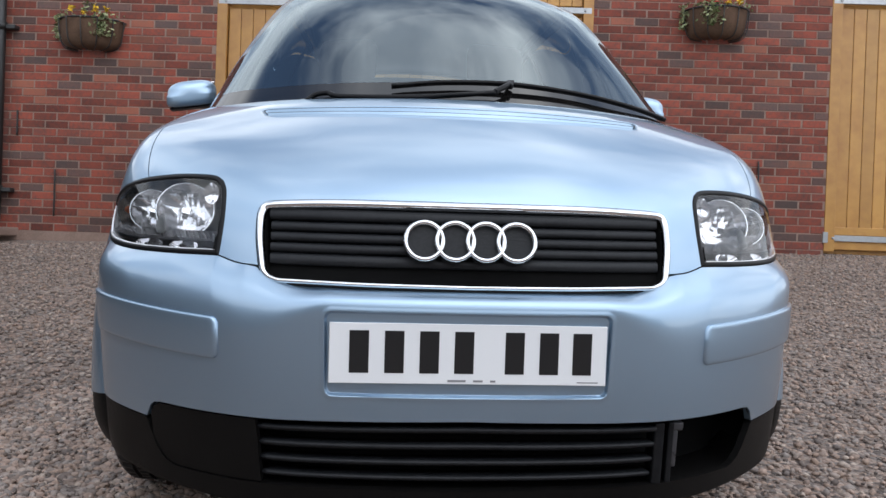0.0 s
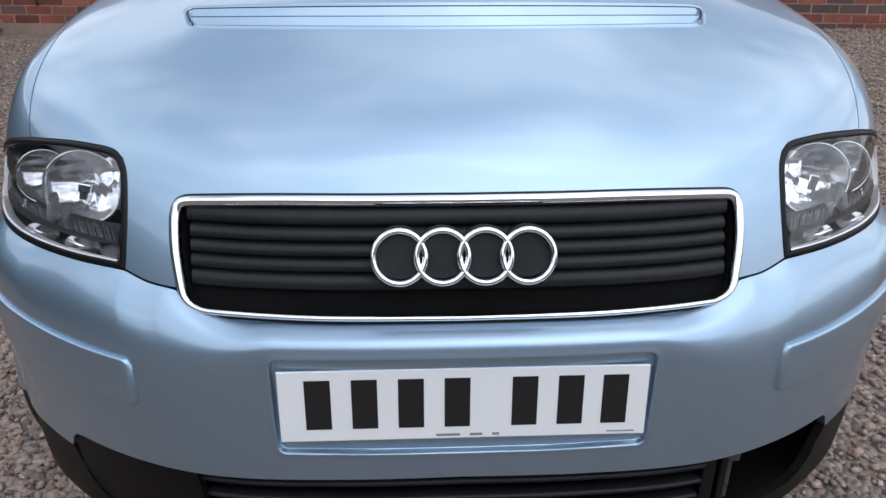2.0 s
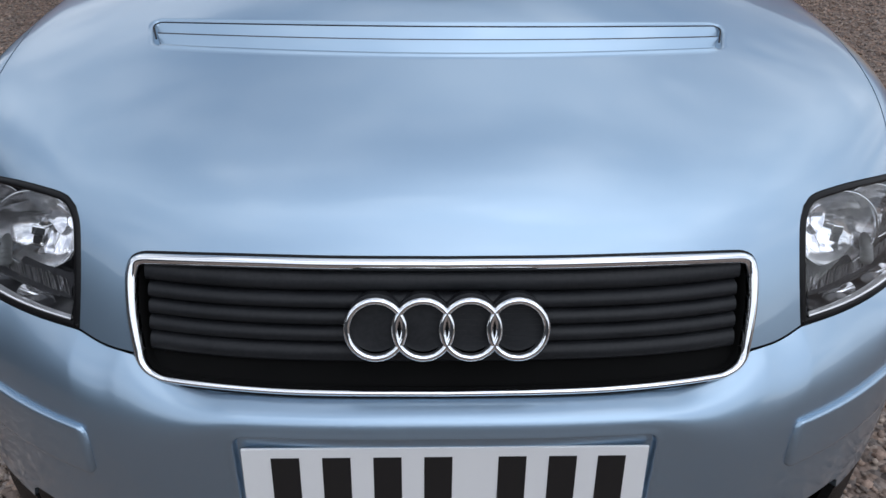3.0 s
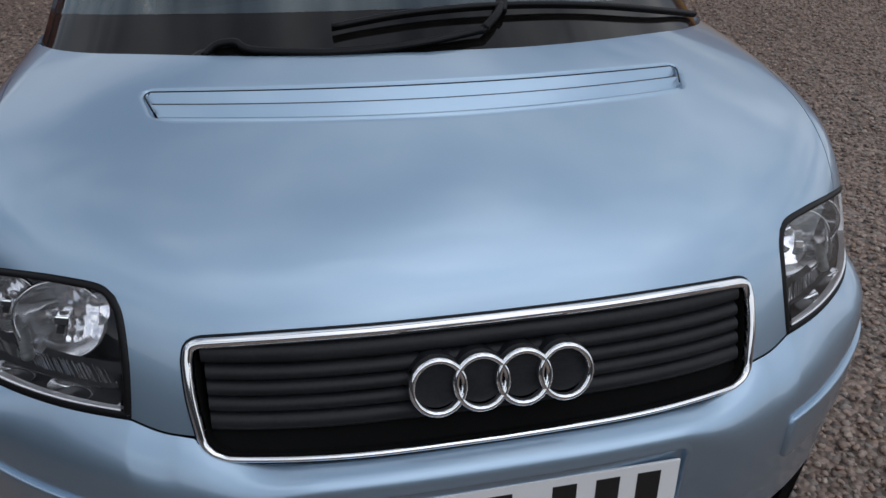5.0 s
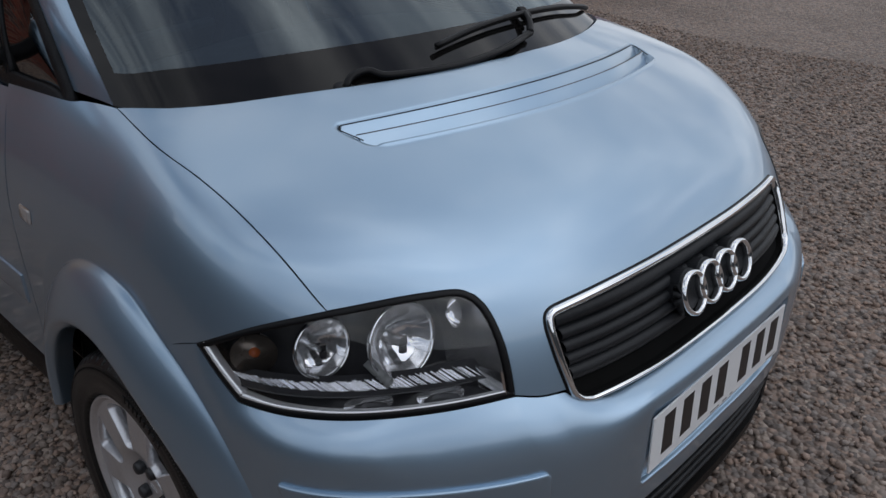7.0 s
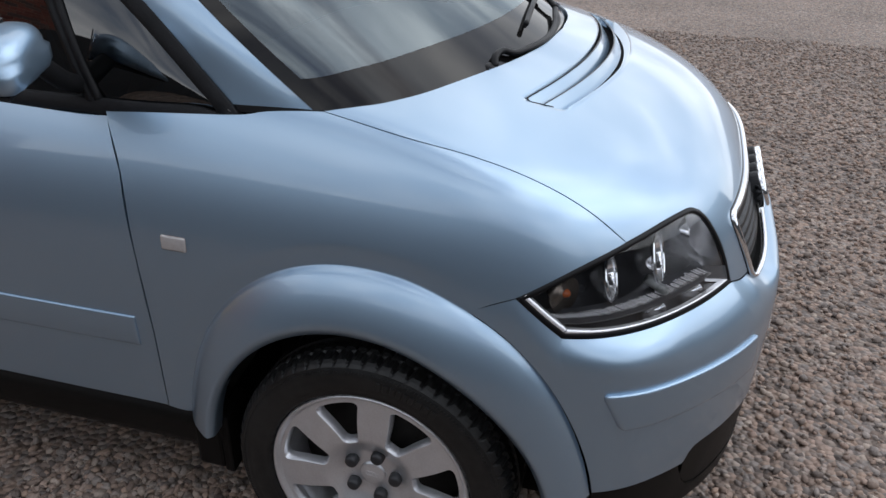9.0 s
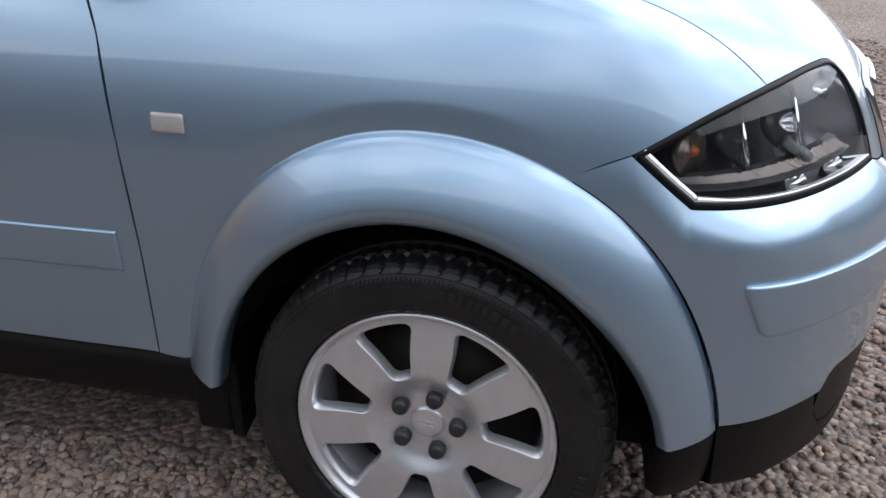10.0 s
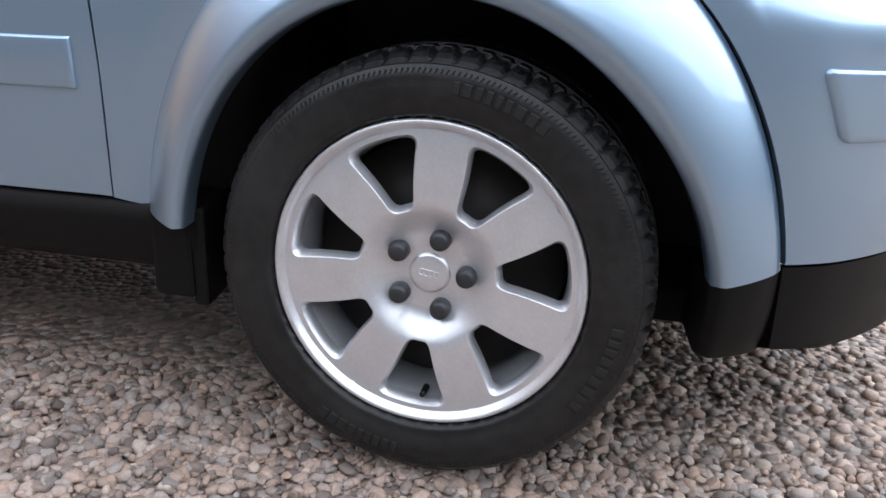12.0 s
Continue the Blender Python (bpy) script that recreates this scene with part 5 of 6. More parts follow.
def tyre_mesh():
    """Tyre with rounded side walls, raised side ribs and a cut tread."""
    prof = [(0.012, 0.216), (0.006, 0.2188), (0.0015, 0.2205), (-0.0035, 0.2225), (-0.0078, 0.2260), (-0.0072, 0.2275), (-0.0105, 0.236), (-0.012, 0.246), (-0.0118, 0.256),
            (-0.0105, 0.262), (-0.0108, 0.2635), (-0.0085, 0.270), (-0.0050, 0.2765), (-0.0055, 0.2780), (0.0005, 0.2835), (0.007, 0.2880), (0.014, 0.2905), (0.022, 0.2918), (0.030, 0.2925), (0.034, 0.2925), (0.036, 0.2865), (0.042, 0.2865), (0.044, 0.2930),
            (0.066, 0.2935), (0.068, 0.287), (0.076, 0.287), (0.078, 0.2938), (0.1, 0.2938)]
    prof = [(x, 0.2165 + (r - 0.2165) * 1.17) for x, r in prof]
    full = prof + [(0.2 - x, r) for x, r in prof[::-1][1:]]
    N = 300
    bm = bmesh.new()
    vs = []
    for x, r in full:
        row = []
        xm = min(x, 0.2 - x)
        for k in range(N):
            t_ = 2 * math.pi * (k + 8 * min(max(xm, 0), 0.06)) / N
            cut = 0.0
            if 0.0002 < xm < 0.034 and (k % 5 == 0):
                cut = 0.007 * min((xm + 0.004) / 0.014, 1)
            elif 0.012 < xm < 0.034 and (k % 5 == 3):
                cut = 0.003
            elif 0.043 < xm < 0.067 and (k % 4 == 2):
                cut = 0.006
            row.append(bm.verts.new((x, (r - cut) * math.cos(t_), (r - cut) * math.sin(t_))))
        vs.append(row)
    for A, B_ in zip(vs, vs[1:]):
        for i in range(N):
            j = (i + 1) % N
            bm.faces.new((A[i], A[j], B_[j], B_[i]))
    bmesh.ops.recalc_face_normals(bm, faces=bm.faces)
    return bm


MARK = material("worn_raised_rubber", (0.013, 0.013, 0.013), 0.45, spec=0.4, grain=0.6, grain_scale=200)


def wheel_at(s, y):
    # Built facing -x about its own axis, then set in place; the window turned to the ground holds the valve.
    hub = lathe("wheel", [(0.075, 0.0), (0.075, 0.125), (0.085, 0.135), (0.090, 0.180), (0.14, 0.183)], BRAKE, car, n=48)
    rim = part("rim", rim_mesh(), ALLOY, hub, "silver alloy rim with seven broad spokes")
    tyre = part("tyre", tyre_mesh(), TYRE, hub, "worn black tyre with cut tread")
    for p in tyre.data.polygons:
        c = p.center
        p.use_smooth = math.hypot(c.y, c.z) < 0.280
    # Raised maker's lettering on the side wall stands as plain bars; a ring of fine serrations runs round it.
    rnd = random.Random(4)
    for mid_ in (radians(212), radians(32), radians(122)):
        a = mid_ - radians(26)
        for k in range(9):
            w_ = rnd.uniform(0.0040, 0.0068)
            a += (w_ + 0.0028) / 0.262
            boxed("sidewall_mark", (-0.0140, -w_, -0.0085), (-0.008, w_, 0.0085), MARK, tyre, m=Matrix.Rotation(a, 4, "X") @ Matrix.Translation((0, 0, 0.2625)), bevel=0.0012)
            a += (w_ + 0.0014) / 0.262
    bm = bmesh.new()
    for k in range(240):
        box(bm, (-0.0093, -0.0008, -0.0045), (-0.0050, 0.0008, 0.0045), Matrix.Rotation(2 * math.pi * k / 240, 4, "X") @ Matrix.Translation((0, 0, 0.2785)) @ Matrix.Rotation(radians(22), 4, "X"))
    part("sidewall_serration", bm, TYRE, tyre, smooth=False)
    lathe("centre_cap", [(0.0255, 0.0), (0.0252, 0.024), (0.0262, 0.0275), (0.0285, 0.029), (0.034, 0.0305)], ALLOY, hub, "round silver centre cap", n=40)
    for i in range(4):
        a = np.linspace(0, 2 * math.pi, 28, endpoint=False)
        p = np.array([(0.0252, -0.0105 + 0.007 * i + 0.0047 * math.cos(t_), 0.0047 * math.sin(t_)) for t_ in a])
        p = (np.array(Matrix.Rotation(radians(98 - 90), 3, "X")) @ p.T).T
        sweep("cap_ring", p, np.repeat(np.array([[-1.0, 0, 0]]), 28, 0), oval(0.0007, 0.0006, 6), ALLOY, hub, closed=True)
    for i in range(5):
        a = math.radians(106 + 72 * i)
        c, d = 0.0528 * math.cos(a), 0.0528 * math.sin(a)
        lathe("wheel_bolt", [(0.0105, 0.0), (0.0110, 0.0090), (0.0135, 0.0128), (0.020, 0.0146), (0.034, 0.0150)], BOLT, hub, "dark grey bolt cap", n=18, m=Matrix.Translation((0, c, d)))
    a = math.radians(-90 + 98 - 90)
    lathe("valve", [(0.004, 0.0), (0.004, 0.004), (0.012, 0.0045), (0.03, 0.005)], RUBBER, hub, "black valve", n=12, m=Matrix.Translation((0.004, 0, 0)) @ Matrix.Translation((0, 0.180 * math.cos(math.radians(-82 - 8)), 0.180 * math.sin(math.radians(-90)))))
    return hub


# Rims are turned so that one window points down, leaning a little to the car's rear.
TURN = math.radians(-90 + 5)
front_wheel = wheel_at(-1, HUB_Y)
for o in front_wheel.children:
    if o.name.startswith("rim"):
        o.data.transform(Matrix.Rotation(TURN, 4, "X"))
AXLE_Y, AXLE_Z = 0.7314, 0.2908
front_wheel.matrix_basis = Matrix.Translation((-0.804, AXLE_Y, AXLE_Z)) @ Matrix.Scale(0.946, 4)
copy_thing(front_wheel, Matrix.Translation((-0.79, AXLE_Y + 2.405, AXLE_Z)))
for y in (AXLE_Y, AXLE_Y + 2.405):
    copy_thing(front_wheel, Matrix.Translation((0.804, y, AXLE_Z)) @ Matrix.Rotation(math.pi, 4, "Z"))

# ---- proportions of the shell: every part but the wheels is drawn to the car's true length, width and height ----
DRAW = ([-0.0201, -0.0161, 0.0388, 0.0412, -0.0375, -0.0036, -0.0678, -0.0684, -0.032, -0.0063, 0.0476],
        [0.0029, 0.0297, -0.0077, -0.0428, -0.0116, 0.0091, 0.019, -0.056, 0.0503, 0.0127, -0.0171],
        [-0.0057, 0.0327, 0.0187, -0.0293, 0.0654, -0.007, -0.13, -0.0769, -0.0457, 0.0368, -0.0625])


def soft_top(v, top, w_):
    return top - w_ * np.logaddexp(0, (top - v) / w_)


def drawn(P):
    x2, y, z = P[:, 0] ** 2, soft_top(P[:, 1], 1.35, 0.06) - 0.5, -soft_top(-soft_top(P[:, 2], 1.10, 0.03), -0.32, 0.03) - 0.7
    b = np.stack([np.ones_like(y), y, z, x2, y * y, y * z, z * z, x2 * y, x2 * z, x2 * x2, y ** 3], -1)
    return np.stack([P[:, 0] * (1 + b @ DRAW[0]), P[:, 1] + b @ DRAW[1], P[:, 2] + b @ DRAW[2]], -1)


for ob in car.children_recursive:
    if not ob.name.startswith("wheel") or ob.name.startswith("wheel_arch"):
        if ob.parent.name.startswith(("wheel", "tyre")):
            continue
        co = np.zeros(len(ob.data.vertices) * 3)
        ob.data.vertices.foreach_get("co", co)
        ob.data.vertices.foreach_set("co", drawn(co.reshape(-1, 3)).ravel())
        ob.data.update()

# Number plate in its shallow recess: the characters stand as plain bars.
LEAN = pose(0, -0.0165, 0.5172, -2.0, 0, 0)
plate = boxed("number_plate", (-0.26, 0.0, -0.0565), (0.26, 0.004, 0.0565), PLATE, car, "white number plate with black bars", m=LEAN, bevel=0.0012)
for x in (-0.205, -0.140, -0.075, -0.010, 0.085, 0.150, 0.213):
    boxed("character_bar", (x - 0.018, -0.0007, -0.0365), (x + 0.018, 0.0008, 0.0425), INK, plate, m=LEAN)
for x, w_ in ((-0.028, 0.022), (0.012, 0.014), (0.040, 0.010)):
    boxed("small_print_bar", (x - w_ + 0.01, -0.0005, -0.0520), (x + w_, 0.0008, -0.0482), INKGREY, plate, m=LEAN)
boxed("small_print_bar", (0.205, -0.0005, -0.0515), (0.245, 0.0008, -0.0495), INKGREY, plate, m=LEAN)

# ---- the yard ----
GRAVEL_TINTS = ((0.328, 0.231, 0.175), (0.164, 0.124, 0.103), (0.352, 0.251, 0.198), (0.272, 0.233, 0.209), (0.098, 0.075, 0.065), (0.432, 0.348, 0.288))


def gravel_material(name, pieces):
    m = bpy.data.materials.new(name)
    m.use_nodes = True
    n, l = m.node_tree.nodes, m.node_tree.links
    b = n["Principled BSDF"]
    b.inputs["Roughness"].default_value = 0.75
    ramp = n.new("ShaderNodeValToRGB")
    ramp.color_ramp.interpolation = "LINEAR"
    while len(ramp.color_ramp.elements) < len(GRAVEL_TINTS):
        ramp.color_ramp.elements.new(0.5)
    for k, (e, c) in enumerate(zip(ramp.color_ramp.elements, GRAVEL_TINTS)):
        e.position, e.color = k / (len(GRAVEL_TINTS) - 1), (*c, 1)
    co = n.new("ShaderNodeTexCoord")
    if pieces:
        geo = n.new("ShaderNodeNewGeometry")
        l.new(geo.outputs["Random Per Island"], ramp.inputs["Fac"])
    else:
        vor = n.new("ShaderNodeTexVoronoi")
        vor.inputs["Scale"].default_value = 55
        sep = n.new("ShaderNodeSeparateColor")
        l.new(co.outputs["Object"], vor.inputs["Vector"])
        l.new(vor.outputs["Color"], sep.inputs[0])
        l.new(sep.outputs[0], ramp.inputs["Fac"])
        inv = n.new("ShaderNodeMath")
        inv.operation = "MULTIPLY"
        inv.inputs[1].default_value = -1
        l.new(vor.outputs["Distance"], inv.inputs[0])
        bump = n.new("ShaderNodeBump")
        bump.inputs["Strength"].default_value, bump.inputs["Distance"].default_value = 1.0, 0.018
        l.new(inv.outputs[0], bump.inputs["Height"])
        l.new(bump.outputs[0], b.inputs["Normal"])
    no = n.new("ShaderNodeTexNoise")
    no.inputs["Scale"].default_value, no.inputs["Detail"].default_value = (0.9 if not pieces else 240), 4
    mx = n.new("ShaderNodeMix")
    mx.data_type, mx.blend_type = "RGBA", "MULTIPLY"
    mr = n.new("ShaderNodeMapRange")
    mr.inputs[1].default_value, mr.inputs[2].default_value, mr.inputs[3].default_value, mr.inputs[4].default_value = 0.3, 0.7, (0.85 if pieces else 0.75), (1.2 if pieces else 1.1)
    l.new(co.outputs["Object"], no.inputs["Vector"])
    l.new(no.outputs["Fac"], mr.inputs[0])
    mx.inputs["Factor"].default_value = 1
    l.new(ramp.outputs[0], mx.inputs[6])
    l.new(mr.outputs[0], mx.inputs[7])
    l.new(mx.outputs[2], b.inputs["Base Color"])
    return m


GROUND = gravel_material("gravel_bed", False)
STONES = gravel_material("gravel_stones", True)


def ground_z(x, y):
    return 0.012 * np.sin(1.3 * x + 0.6) * np.sin(0.9 * y + 0.3) + (0.15 + 0.015 * np.clip(x, -5, 5)) * step(2.0, 5.6, y)


gx, gy = np.meshgrid(np.concatenate([[-900, -200, -60, -20], np.linspace(-8, 8, 65), [20, 60, 200, 900]]), np.concatenate([[-900, -200, -60, -20], np.linspace(-6, 8, 57), [20, 60, 200, 900]]))
gz = ground_z(np.clip(gx, -8, 8), np.clip(gy, -6, 8)) - 0.012
tagged(link("ground", np.stack([gx, gy, gz], -1).reshape(-1, 3), grid_faces(*gx.shape), GROUND), "brown and grey gravel yard", "gravel", kind="structure")


def stone_shape(level):
    bm = bmesh.new()
    bmesh.ops.create_icosphere(bm, subdivisions=level, radius=1)
    V = np.array([v.co[:] for v in bm.verts])
    F = np.array([[v.index for v in f.verts] for f in bm.faces])
    bm.free()
    return V, F


def scatter(name, x0, x1, y0, y1, count, size, level, seed, label, holes=()):
    rng = np.random.default_rng(seed)
    V, F = stone_shape(level)
    c = np.stack([rng.uniform(x0, x1, count), rng.uniform(y0, y1, count)], -1)
    for hole in holes:
        keep = ~((c[:, 0] > hole[0]) & (c[:, 0] < hole[1]) & (c[:, 1] > hole[2]) & (c[:, 1] < hole[3]))
        c = c[keep]
    count = len(c)
    r = np.minimum(size * np.exp(rng.normal(0, 0.33, count)), 1.7 * size)
    ax = np.stack([r * rng.uniform(0.8, 1.25, count), r * rng.uniform(0.65, 1.0, count), r * rng.uniform(0.42, 0.75, count)], -1)
    dents = 1 + 0.07 * rng.normal(0, 1, (count, 1, len(V))).swapaxes(1, 2)
    P = V[None] * np.clip(dents, 0.75, 1.25)
    for _ in range(7):   # broken faces
        d = rng.normal(0, 1, (count, 3))
        d /= np.linalg.norm(d, axis=1)[:, None]
        far_ = np.einsum("kvi,ki->kv", P, d)
        c_ = rng.uniform(0.5, 0.82, count)[:, None]
        P = P - (np.clip(far_ - c_, 0, None))[..., None] * d[:, None]
    P = P * ax[:, None]
    a = rng.uniform(0, 2 * math.pi, count)
    tilt = rng.normal(0, 0.3, count)
    P[..., 1], P[..., 2] = P[..., 1] * np.cos(tilt)[:, None] - P[..., 2] * np.sin(tilt)[:, None], P[..., 1] * np.sin(tilt)[:, None] + P[..., 2] * np.cos(tilt)[:, None]
    ca, sa = np.cos(a)[:, None], np.sin(a)[:, None]
    X, Y = P[..., 0] * ca - P[..., 1] * sa + c[:, :1], P[..., 0] * sa + P[..., 1] * ca + c[:, 1:]
    Z = P[..., 2] + (ground_z(c[:, 0], c[:, 1]) - 0.010 + rng.uniform(-0.002, 0.006, count))[:, None]
    verts = np.stack([X, Y, Z], -1).reshape(-1, 3)
    faces = (F[None] + (np.arange(count) * len(V))[:, None, None]).reshape(-1, 3)
    me = bpy.data.meshes.new(name)
    me.vertices.add(len(verts))
    me.vertices.foreach_set("co", verts.ravel())
    me.loops.add(faces.size)
    me.loops.foreach_set("vertex_index", faces.ravel().astype(np.int32))
    me.polygons.add(len(faces))
    me.polygons.foreach_set("loop_start", np.arange(0, faces.size, 3, dtype=np.int32))
    me.polygons.foreach_set("use_smooth", np.ones(len(faces), bool))
    me.update(calc_edges=True)
    me.materials.append(STONES)
    return tagged(new(name, me), label, "gravel", kind="stuff")


NEAR = (-1.42, -0.60, -0.22, 1.68)
scatter("gravel_stones", NEAR[0], NEAR[1], NEAR[2], NEAR[3], 14500, 0.0100, 2, 5, "rounded brown, grey and cream pebbles beside the wheel")
scatter("gravel_stones", -4.3, 5.3, -1.3, 6.0, 88000, 0.0110, 1, 6, "rounded brown and grey pebbles over the yard", holes=(NEAR, (-0.6, 0.6, 0.55, 3.7)))

# Brick wall behind the car with two timber stable doors.
# The yard falls away from the stables, so that their wall leans back from the car's upright.
YAW, SLOPE = radians(-6), radians(5)
WALL = Matrix.Translation((0, 6.0, 0.1)) @ Matrix.Rotation(YAW, 4, "Z") @ Matrix.Rotation(-SLOPE, 4, "X")
BRICK = material("red_brick", (0.250, 0.053, 0.030), 0.85, grain=0.95, grain_scale=30, tint=(0.11, 0.046, 0.037), bump=1.0, bump_scale=70, vary=0.38)
BRICK_DARK = material("burnt_brick", (0.078, 0.05, 0.044), 0.8, grain=0.6, grain_scale=38, tint=(0.15, 0.07, 0.055), bump=0.8, bump_scale=90, vary=0.3)
BRICK_PALE = material("pale_red_brick", (0.27, 0.085, 0.050), 0.85, grain=0.8, grain_scale=30, tint=(0.17, 0.075, 0.055), bump=0.8, bump_scale=90, vary=0.25)
MORTAR = material("mortar", (0.29, 0.20, 0.16), 0.95, grain=0.5, grain_scale=60, bump=0.8, bump_scale=150)
OAK = material("varnished_timber", (0.44, 0.225, 0.050), 0.45, grain=0.8, grain_scale=11, tint=(0.33, 0.145, 0.032), coat=0.3, vary=0.14, bump=0.2, bump_scale=80, coat_rough=0.2)
STEEL = material("galvanised_steel", (0.42, 0.43, 0.44), 0.42, 0.8, grain=0.4, grain_scale=30)
IRON = material("black_iron", (0.02, 0.02, 0.02), 0.45, grain=0.5)
WICKER = material("brown_basket_liner", (0.105, 0.057, 0.032), 0.9, grain=0.8, grain_scale=60, bump=1.0, bump_scale=120)
LEAF = material("variegated_leaf", (0.11, 0.16, 0.05), 0.6, grain=0.9, grain_scale=70, tint=(0.42, 0.42, 0.25), vary=0.45)
PETAL_Y = material("yellow_petal", (0.80, 0.52, 0.03), 0.6, grain=0.3, vary=0.2)
PETAL_R = material("red_petal", (0.55, 0.03, 0.03), 0.6, grain=0.3, vary=0.2)
DOORS = ((-1.75, 1.735), (3.97, 5.9))
X0, X1, ZTOP = -6.2, 8.5, 3.3


wall = empty("wall_north", "red brick wall with scattered burnt bricks", "wall", kind="structure", m=WALL)
gaps = [(a - 0.02, b + 0.02) for a, b in DOORS]
runs = [(X0, gaps[0][0]), (gaps[0][1], gaps[1][0]), (gaps[1][1], X1)]
for a, b in runs:
    boxed("mortar_bed", (a, 0.0042, -0.2), (b, 0.22, ZTOP), MORTAR, wall)
for a, b in gaps:
    boxed("mortar_bed", (a, 0.0042, 2.62), (b, 0.22, ZTOP), MORTAR, wall)
boxed("plinth", (X0, -0.02, -0.2), (gaps[0][0], 0.2, 0.075), MORTAR, wall, "rough mortar foot of the wall")
boxed("plinth", (gaps[0][1], -0.02, -0.2), (gaps[1][0], 0.2, 0.075), MORTAR, wall, "rough mortar foot of the wall")


def brick_mesh(w_, name):
    bm = bmesh.new()
    box(bm, (-w_ / 2, 0, -0.0325), (w_ / 2, 0.06, 0.0325), None, 0.0028)
    return bm


meshes = {}
rng = random.Random(11)
near, far = [], {0: [], 1: [], 2: []}
for row in range(44):
    z = 0.035 + 0.075 * row
    shift = (0.1125 if row % 2 else 0.0)
    for a, b in (runs if z < 2.62 else [(X0, X1)]):
        x = math.floor(a / 0.225) * 0.225 - shift
        while x < b:
            lo, hi = max(x + rng.choice((0, 0, 0.002, 0.004)), a), min(x + 0.215 - rng.choice((0, 0, 0.002, 0.005)), b)
            x += 0.225
            if hi - lo < 0.03:
                continue
            kind = rng.choices((0, 1, 2), (0.72, 0.19, 0.09))[0]
            c, w_ = (lo + hi) / 2, round(hi - lo, 3)
            if 0.9 < z < 2.1 and 1.76 < c < 3.4 and len(near) < 290:
                near.append((c, z, w_, kind))
            else:
                far[kind].append((c, z, w_))
MATS = (BRICK, BRICK_DARK, BRICK_PALE)
for kind, items in far.items():
    V, F = [], []
    for c, z, w_ in items:
        o = len(V)
        y = rng.uniform(-0.002, 0.001)
        z += rng.uniform(-0.0015, 0.0015)
        h, e = w_ / 2, 0.0028
        V += [(c - h + e, y, z - 0.0325 + e), (c + h - e, y, z - 0.0325 + e), (c + h - e, y, z + 0.0325 - e), (c - h + e, y, z + 0.0325 - e),
              (c - h, y + e, z - 0.0325), (c + h, y + e, z - 0.0325), (c + h, y + e, z + 0.0325), (c - h, y + e, z + 0.0325),
              (c - h, 0.02, z - 0.0325), (c + h, 0.02, z - 0.0325), (c + h, 0.02, z + 0.0325), (c - h, 0.02, z + 0.0325)]
        F += [(o, o + 1, o + 2, o + 3)]
        for q in (0, 4):
            F += [(o + q + i, o + q + 4 + i, o + q + 4 + (i + 1) % 4, o + q + (i + 1) % 4) for i in range(4)]
    ob = link("bricks", V, F, MATS[kind], wall, smooth=False)
    tagged(ob, kind="stuff")
BRICK_ITEMS = near


# Stable doors: framed vertical boards with galvanised edge strips.
def stable_door(x0, x1, rail_z, label, number, foot):
    d = empty("door_" + str(number), label, "door", kind="structure", m=WALL @ Matrix.Translation((0, 0, foot)))
    boxed("door_post", (x0 - 0.02, -0.005, 0.02), (x0 + 0.075, 0.12, 2.62), OAK, d, bevel=0.004)
    boxed("door_post", (x1 - 0.075, -0.005, 0.02), (x1 + 0.02, 0.12, 2.62), OAK, d, bevel=0.004)
    x = x0 + 0.085
    k = 0
    while x < x1 - 0.09:
        w_ = min(0.115, x1 - 0.08 - x)
        for z0, z1 in ((0.20, rail_z - 0.03), (rail_z + 0.075, 2.6)):
            boxed("board", (x, 0.035, z0), (x + w_ - 0.004, 0.062, z1), OAK, d, bevel=0.005)
        x += 0.115
        k += 1
    boxed("rail", (x0 + 0.078, 0.018, 0.04), (x1 - 0.078, 0.06, 0.115), OAK, d, bevel=0.004)
    boxed("rail", (x0 + 0.078, 0.022, 0.175), (x1 - 0.078, 0.058, 0.25), OAK, d, bevel=0.004)
    boxed("steel_strip", (x0 - 0.03, -0.004, 0.118), (x1 + 0.0, 0.012, 0.172), STEEL, d, "galvanised steel strip", bevel=0.002)
    boxed("steel_strip", (x0 - 0.01, -0.006, rail_z), (x1 + 0.0, 0.02, rail_z + 0.055), STEEL, d, "galvanised steel strip", bevel=0.002)
    boxed("steel_hinge", (x0 - 0.035, -0.012, 0.10), (x0 + 0.012, 0.0, 0.20), STEEL, d, bevel=0.002)
    for zz in (0.145, rail_z + 0.027):
        for xx in (x0 + 0.06, x1 - 0.06):
            lathe("bolt_head", [(-0.012, 0.0), (-0.012, 0.012), (0.0, 0.014)], STEEL, d, n=12, m=pose(xx, 0, zz, 0, 0, 90))
    boxed("door_backing", (x0, 0.08, 0.0), (x1, 0.11, 2.62), OAK, d)
    return d


stable_door(*DOORS[0], 2.27, "wide varnished timber stable door with steel strips", 1, 0.0)
stable_door(*DOORS[1], 2.31, "varnished timber stable door with steel strips", 2, 0.12)


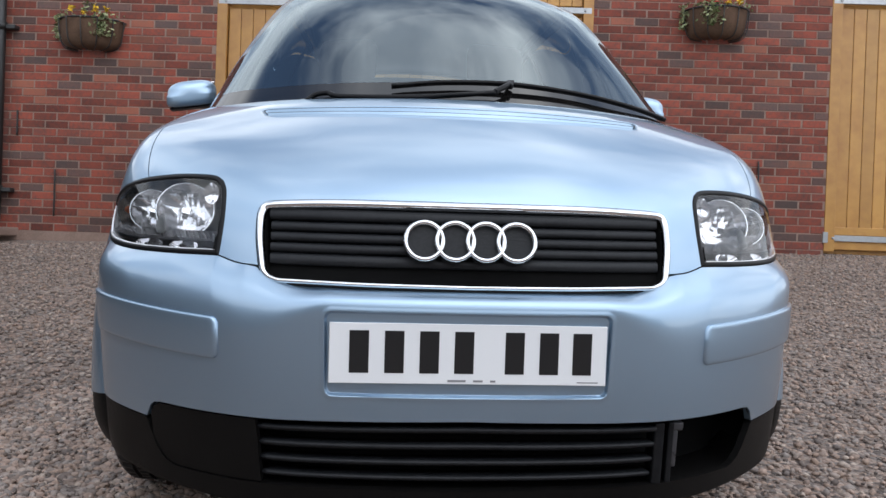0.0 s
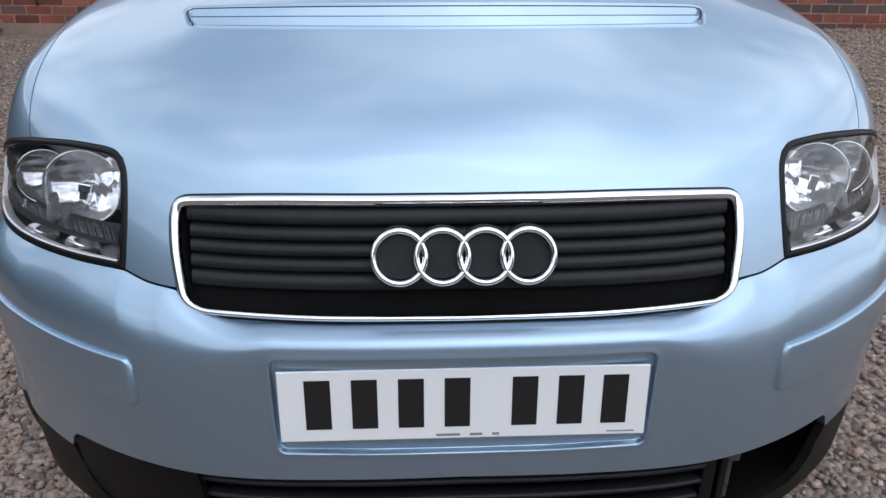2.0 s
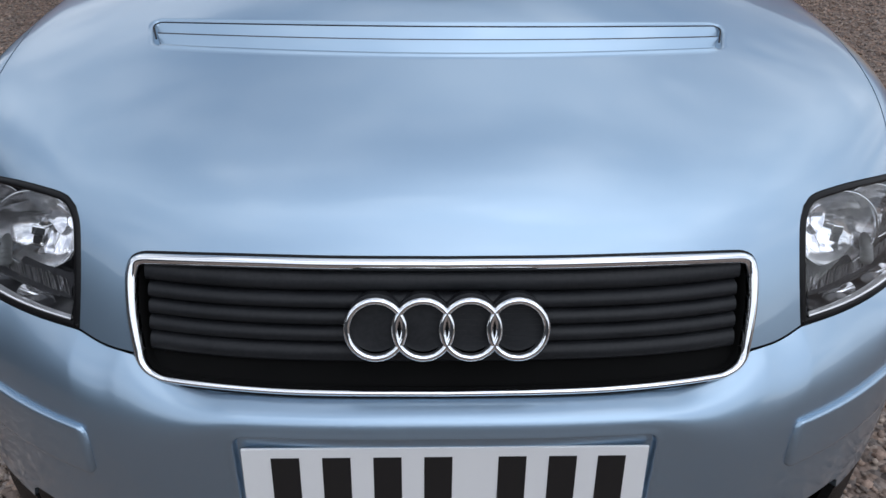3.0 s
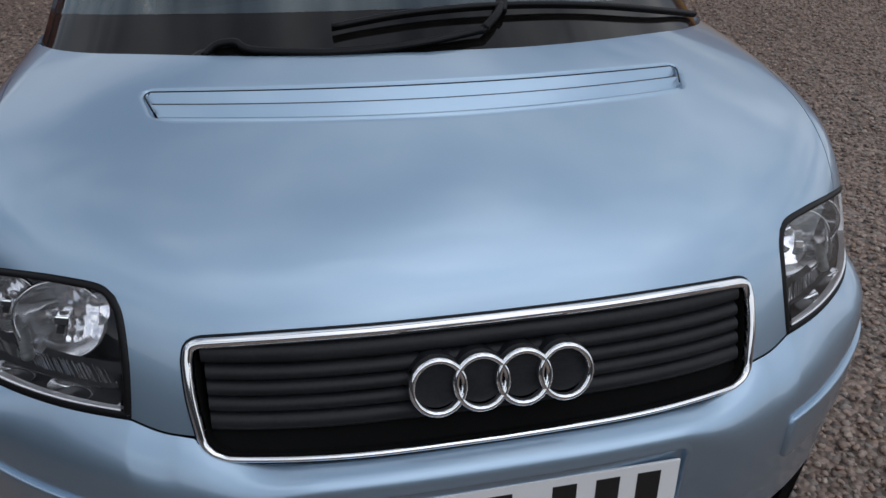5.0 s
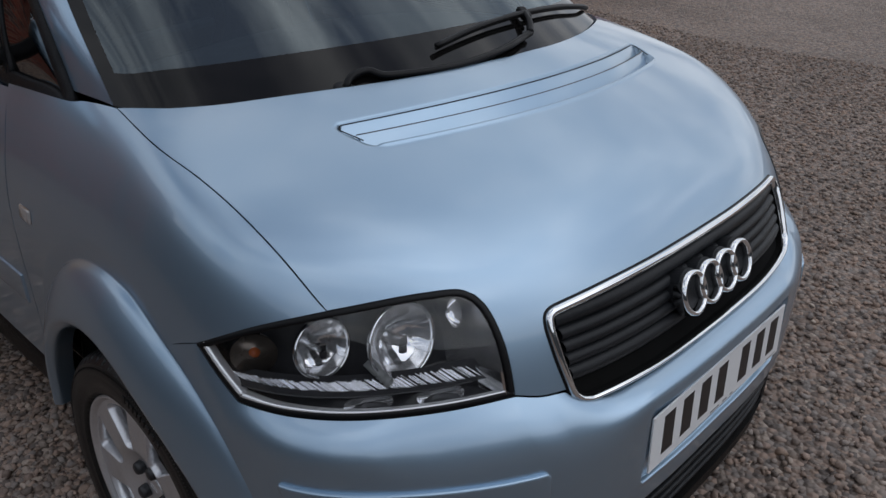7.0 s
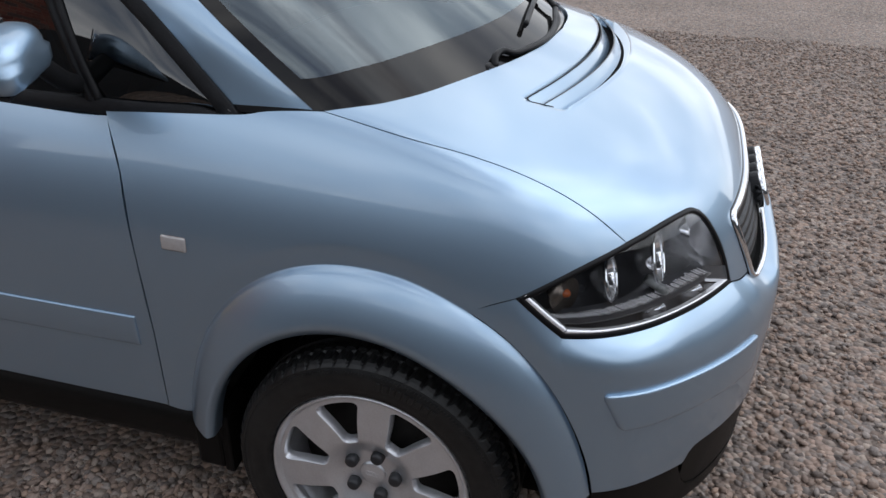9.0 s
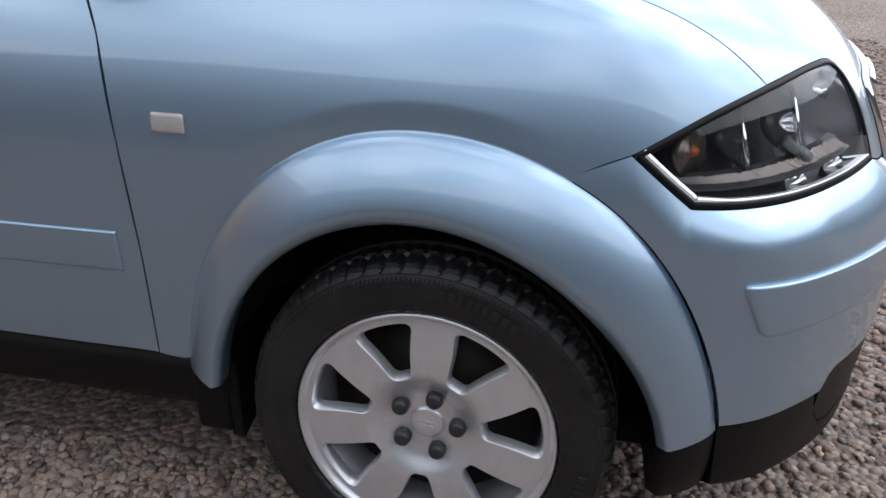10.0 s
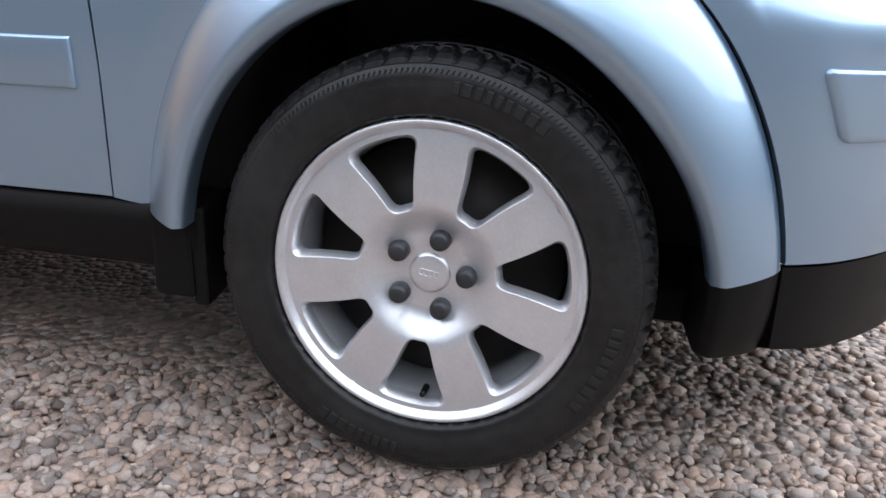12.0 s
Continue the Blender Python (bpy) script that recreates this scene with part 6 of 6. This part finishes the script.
def basket(x, z, w_, seed, red):
    """Half-round wall basket: iron cradle, dark liner, trailing leaves and flowers."""
    b = empty("wall_basket", "half-round iron wall basket with " + ("red and yellow" if red else "yellow") + " flowers", "flower basket", "baskets on the wall", m=WALL @ Matrix.Translation((x, 0, z)))
    rng = random.Random(seed)
    R, D, Hh = w_ / 2, 0.24, 0.27
    rows = [[(R * f * math.cos(a), -D * f * math.sin(a) - 0.005, -Hh * t_) for a in np.linspace(0, math.pi, 25)] for t_, f in ((0, 1), (0.4, 0.97), (0.75, 0.90), (0.93, 0.76), (1.0, 0.45))]
    P_ = np.array(rows)
    P_ *= 1 + 0.02 * np.random.default_rng(seed).normal(0, 1, P_.shape)
    panel("liner", [P_], WICKER, b, gap=0, depth=0, toward=(0, 0, -0.1))
    tube("rim_bar", [(R * 1.03 * math.cos(a), -D * 1.03 * math.sin(a), 0.0) for a in np.linspace(0, math.pi, 9)], 0.008, IRON, b, samples=40)
    for a in np.linspace(0.12, math.pi - 0.12, 7):
        tube("cradle_bar", [(R * f * math.cos(a), -D * f * math.sin(a) - 0.012, -Hh * t_) for t_, f in ((0, 1.04), (0.4, 1.01), (0.75, 0.94), (0.94, 0.79), (1.02, 0.42))], 0.005, IRON, b, samples=20)
    def leaves(name, mat, spots, size):
        V, F = [], []
        for cx, cy, cz in spots:
            m = Matrix.Translation((cx, cy, cz)) @ Euler((rng.uniform(-1.2, 1.2), rng.uniform(-1.2, 1.2), rng.uniform(0, 6.3))).to_matrix().to_4x4()
            s_ = size * rng.uniform(0.6, 1.3)
            o = len(V)
            V += [tuple(m @ Vector(p)) for p in ((0, -s_, 0), (s_ * 0.55, -s_ * 0.2, 0.15 * s_), (s_ * 0.35, s_ * 0.6, 0.1 * s_), (0, s_, -0.1 * s_), (-s_ * 0.35, s_ * 0.6, 0.1 * s_), (-s_ * 0.55, -s_ * 0.2, 0.15 * s_))]
            F += [(o, o + 1, o + 2, o + 3), (o, o + 3, o + 4, o + 5)]
        tagged(link(name, V, F, mat, b), kind="stuff")
    spots = []
    for _ in range(330):
        # One clump trails over the front, a smaller one over the end; a thin fringe runs along the rim.
        kind_ = rng.choice((0, 0, 0, 1, 1, 2))
        a = rng.gauss(1.95 if red else 0.95, 0.14) if kind_ == 0 else (rng.gauss(math.pi - 0.12, 0.16) if kind_ == 1 else rng.uniform(0, math.pi))
        f = rng.uniform(0.92, 1.16)
        spots.append((R * f * math.cos(a), -abs(D * f * math.sin(a)) - 0.01, rng.gauss(0.02, 0.02) if kind_ == 2 else rng.uniform(-0.17, 0.05)))
    leaves("foliage", LEAF, spots, 0.0185)
    for k in range(4):
        fx, fz = (-0.13 + 0.10 * k) * (w_ / 0.55), rng.uniform(0.05, 0.13)
        pts = [(fx + rng.gauss(0, 0.014), -0.14 + rng.gauss(0, 0.014), fz + rng.gauss(0, 0.012)) for _ in range(22)]
        leaves("flower", PETAL_R if red and k < 2 else PETAL_Y, pts, 0.017)
    spots = [(rng.gauss(-0.02, 0.025), -0.12 + rng.gauss(0, 0.02), rng.uniform(0.06, 0.30)) for _ in range(40)]
    leaves("shoots", LEAF, spots, 0.02)
    return b


basket(-2.945, 2.05, 0.60, 3, False)
basket(2.875, 2.31, 0.58, 4, True)
# Rain-water pipe, weep ties and small iron pins on the wall.
pipe = empty("drainpipe", "black cast drainpipe down the brick wall", "drainpipe", m=WALL)
lathe("pipe", [(0.16, 0.0), (0.16, 0.045), (3.2, 0.045), (3.2, 0.0)], IRON, pipe, n=24, m=pose(-3.79, -0.07, 0) @ pose(0, 0, 0, 0, -90, 0))
for z in (0.42, 1.95):
    lathe("collar", [(z, 0.0), (z, 0.056), (z + 0.07, 0.056), (z + 0.07, 0.0)], IRON, pipe, n=24, m=pose(-3.79, -0.07, 0) @ pose(0, 0, 0, 0, -90, 0))
    boxed("bracket", (-3.88, -0.08, z + 0.01), (-3.65, 0.0, z + 0.05), IRON, pipe, bevel=0.006)
tube("shoe", [(-3.79, -0.07, 0.24), (-3.79, -0.09, 0.18), (-3.80, -0.17, 0.13)], 0.047, IRON, pipe, n=16, samples=12)
boxed("pipe_gully", (-4.02, -0.32, 0.02), (-3.60, -0.0, 0.10), MORTAR, pipe, "small concrete gully block", bevel=0.01)
for x, z, h in ((-3.265, 0.22, 0.44), (3.32, 0.67, 0.28), (-3.64, 0.97, 0.24)):
    t_ = tube("iron_tie", [(x, -0.012, z), (x + 0.003, -0.016, z + h / 2), (x, -0.012, z + h)], 0.008, IRON, None, samples=10)
    tagged(t_, "thin black iron tie fixed to the brick wall", "wall tie")
    t_.matrix_world = WALL
# Unseen dark walls, added on the driver's side and behind to darken the paint's reflections.
UNSEEN_DARK = material("unseen_wall_dark", (0.045, 0.048, 0.053), 0.8, grain=0.6, grain_scale=12, tint=(0.07, 0.073, 0.078), bump=0.4, bump_scale=40)
tagged(boxed("wall_west", (-4.0, -6.0, -0.2), (-3.8, 5.5, 1.85), UNSEEN_DARK, None), "unseen dark wall added to darken reflections in the car's side", "wall", kind="structure")
tagged(boxed("wall_south", (-14, -11.2, -0.2), (14, -11.0, 3.4), UNSEEN_DARK, None), "unseen dark wall added to darken reflections in the bumper", "wall", kind="structure")

for c, z, w_, kind in BRICK_ITEMS:
    key = (w_, kind)
    if key not in meshes:
        ob = part("brick", brick_mesh(w_, "brick"), MATS[kind], wall, smooth=False)
        meshes[key] = ob.data
    else:
        ob = new("brick", meshes[key])
        ob.parent = wall
    ob.location = (c, 0.0012 * math.sin(37 * c + 91 * z) - 0.001, z)
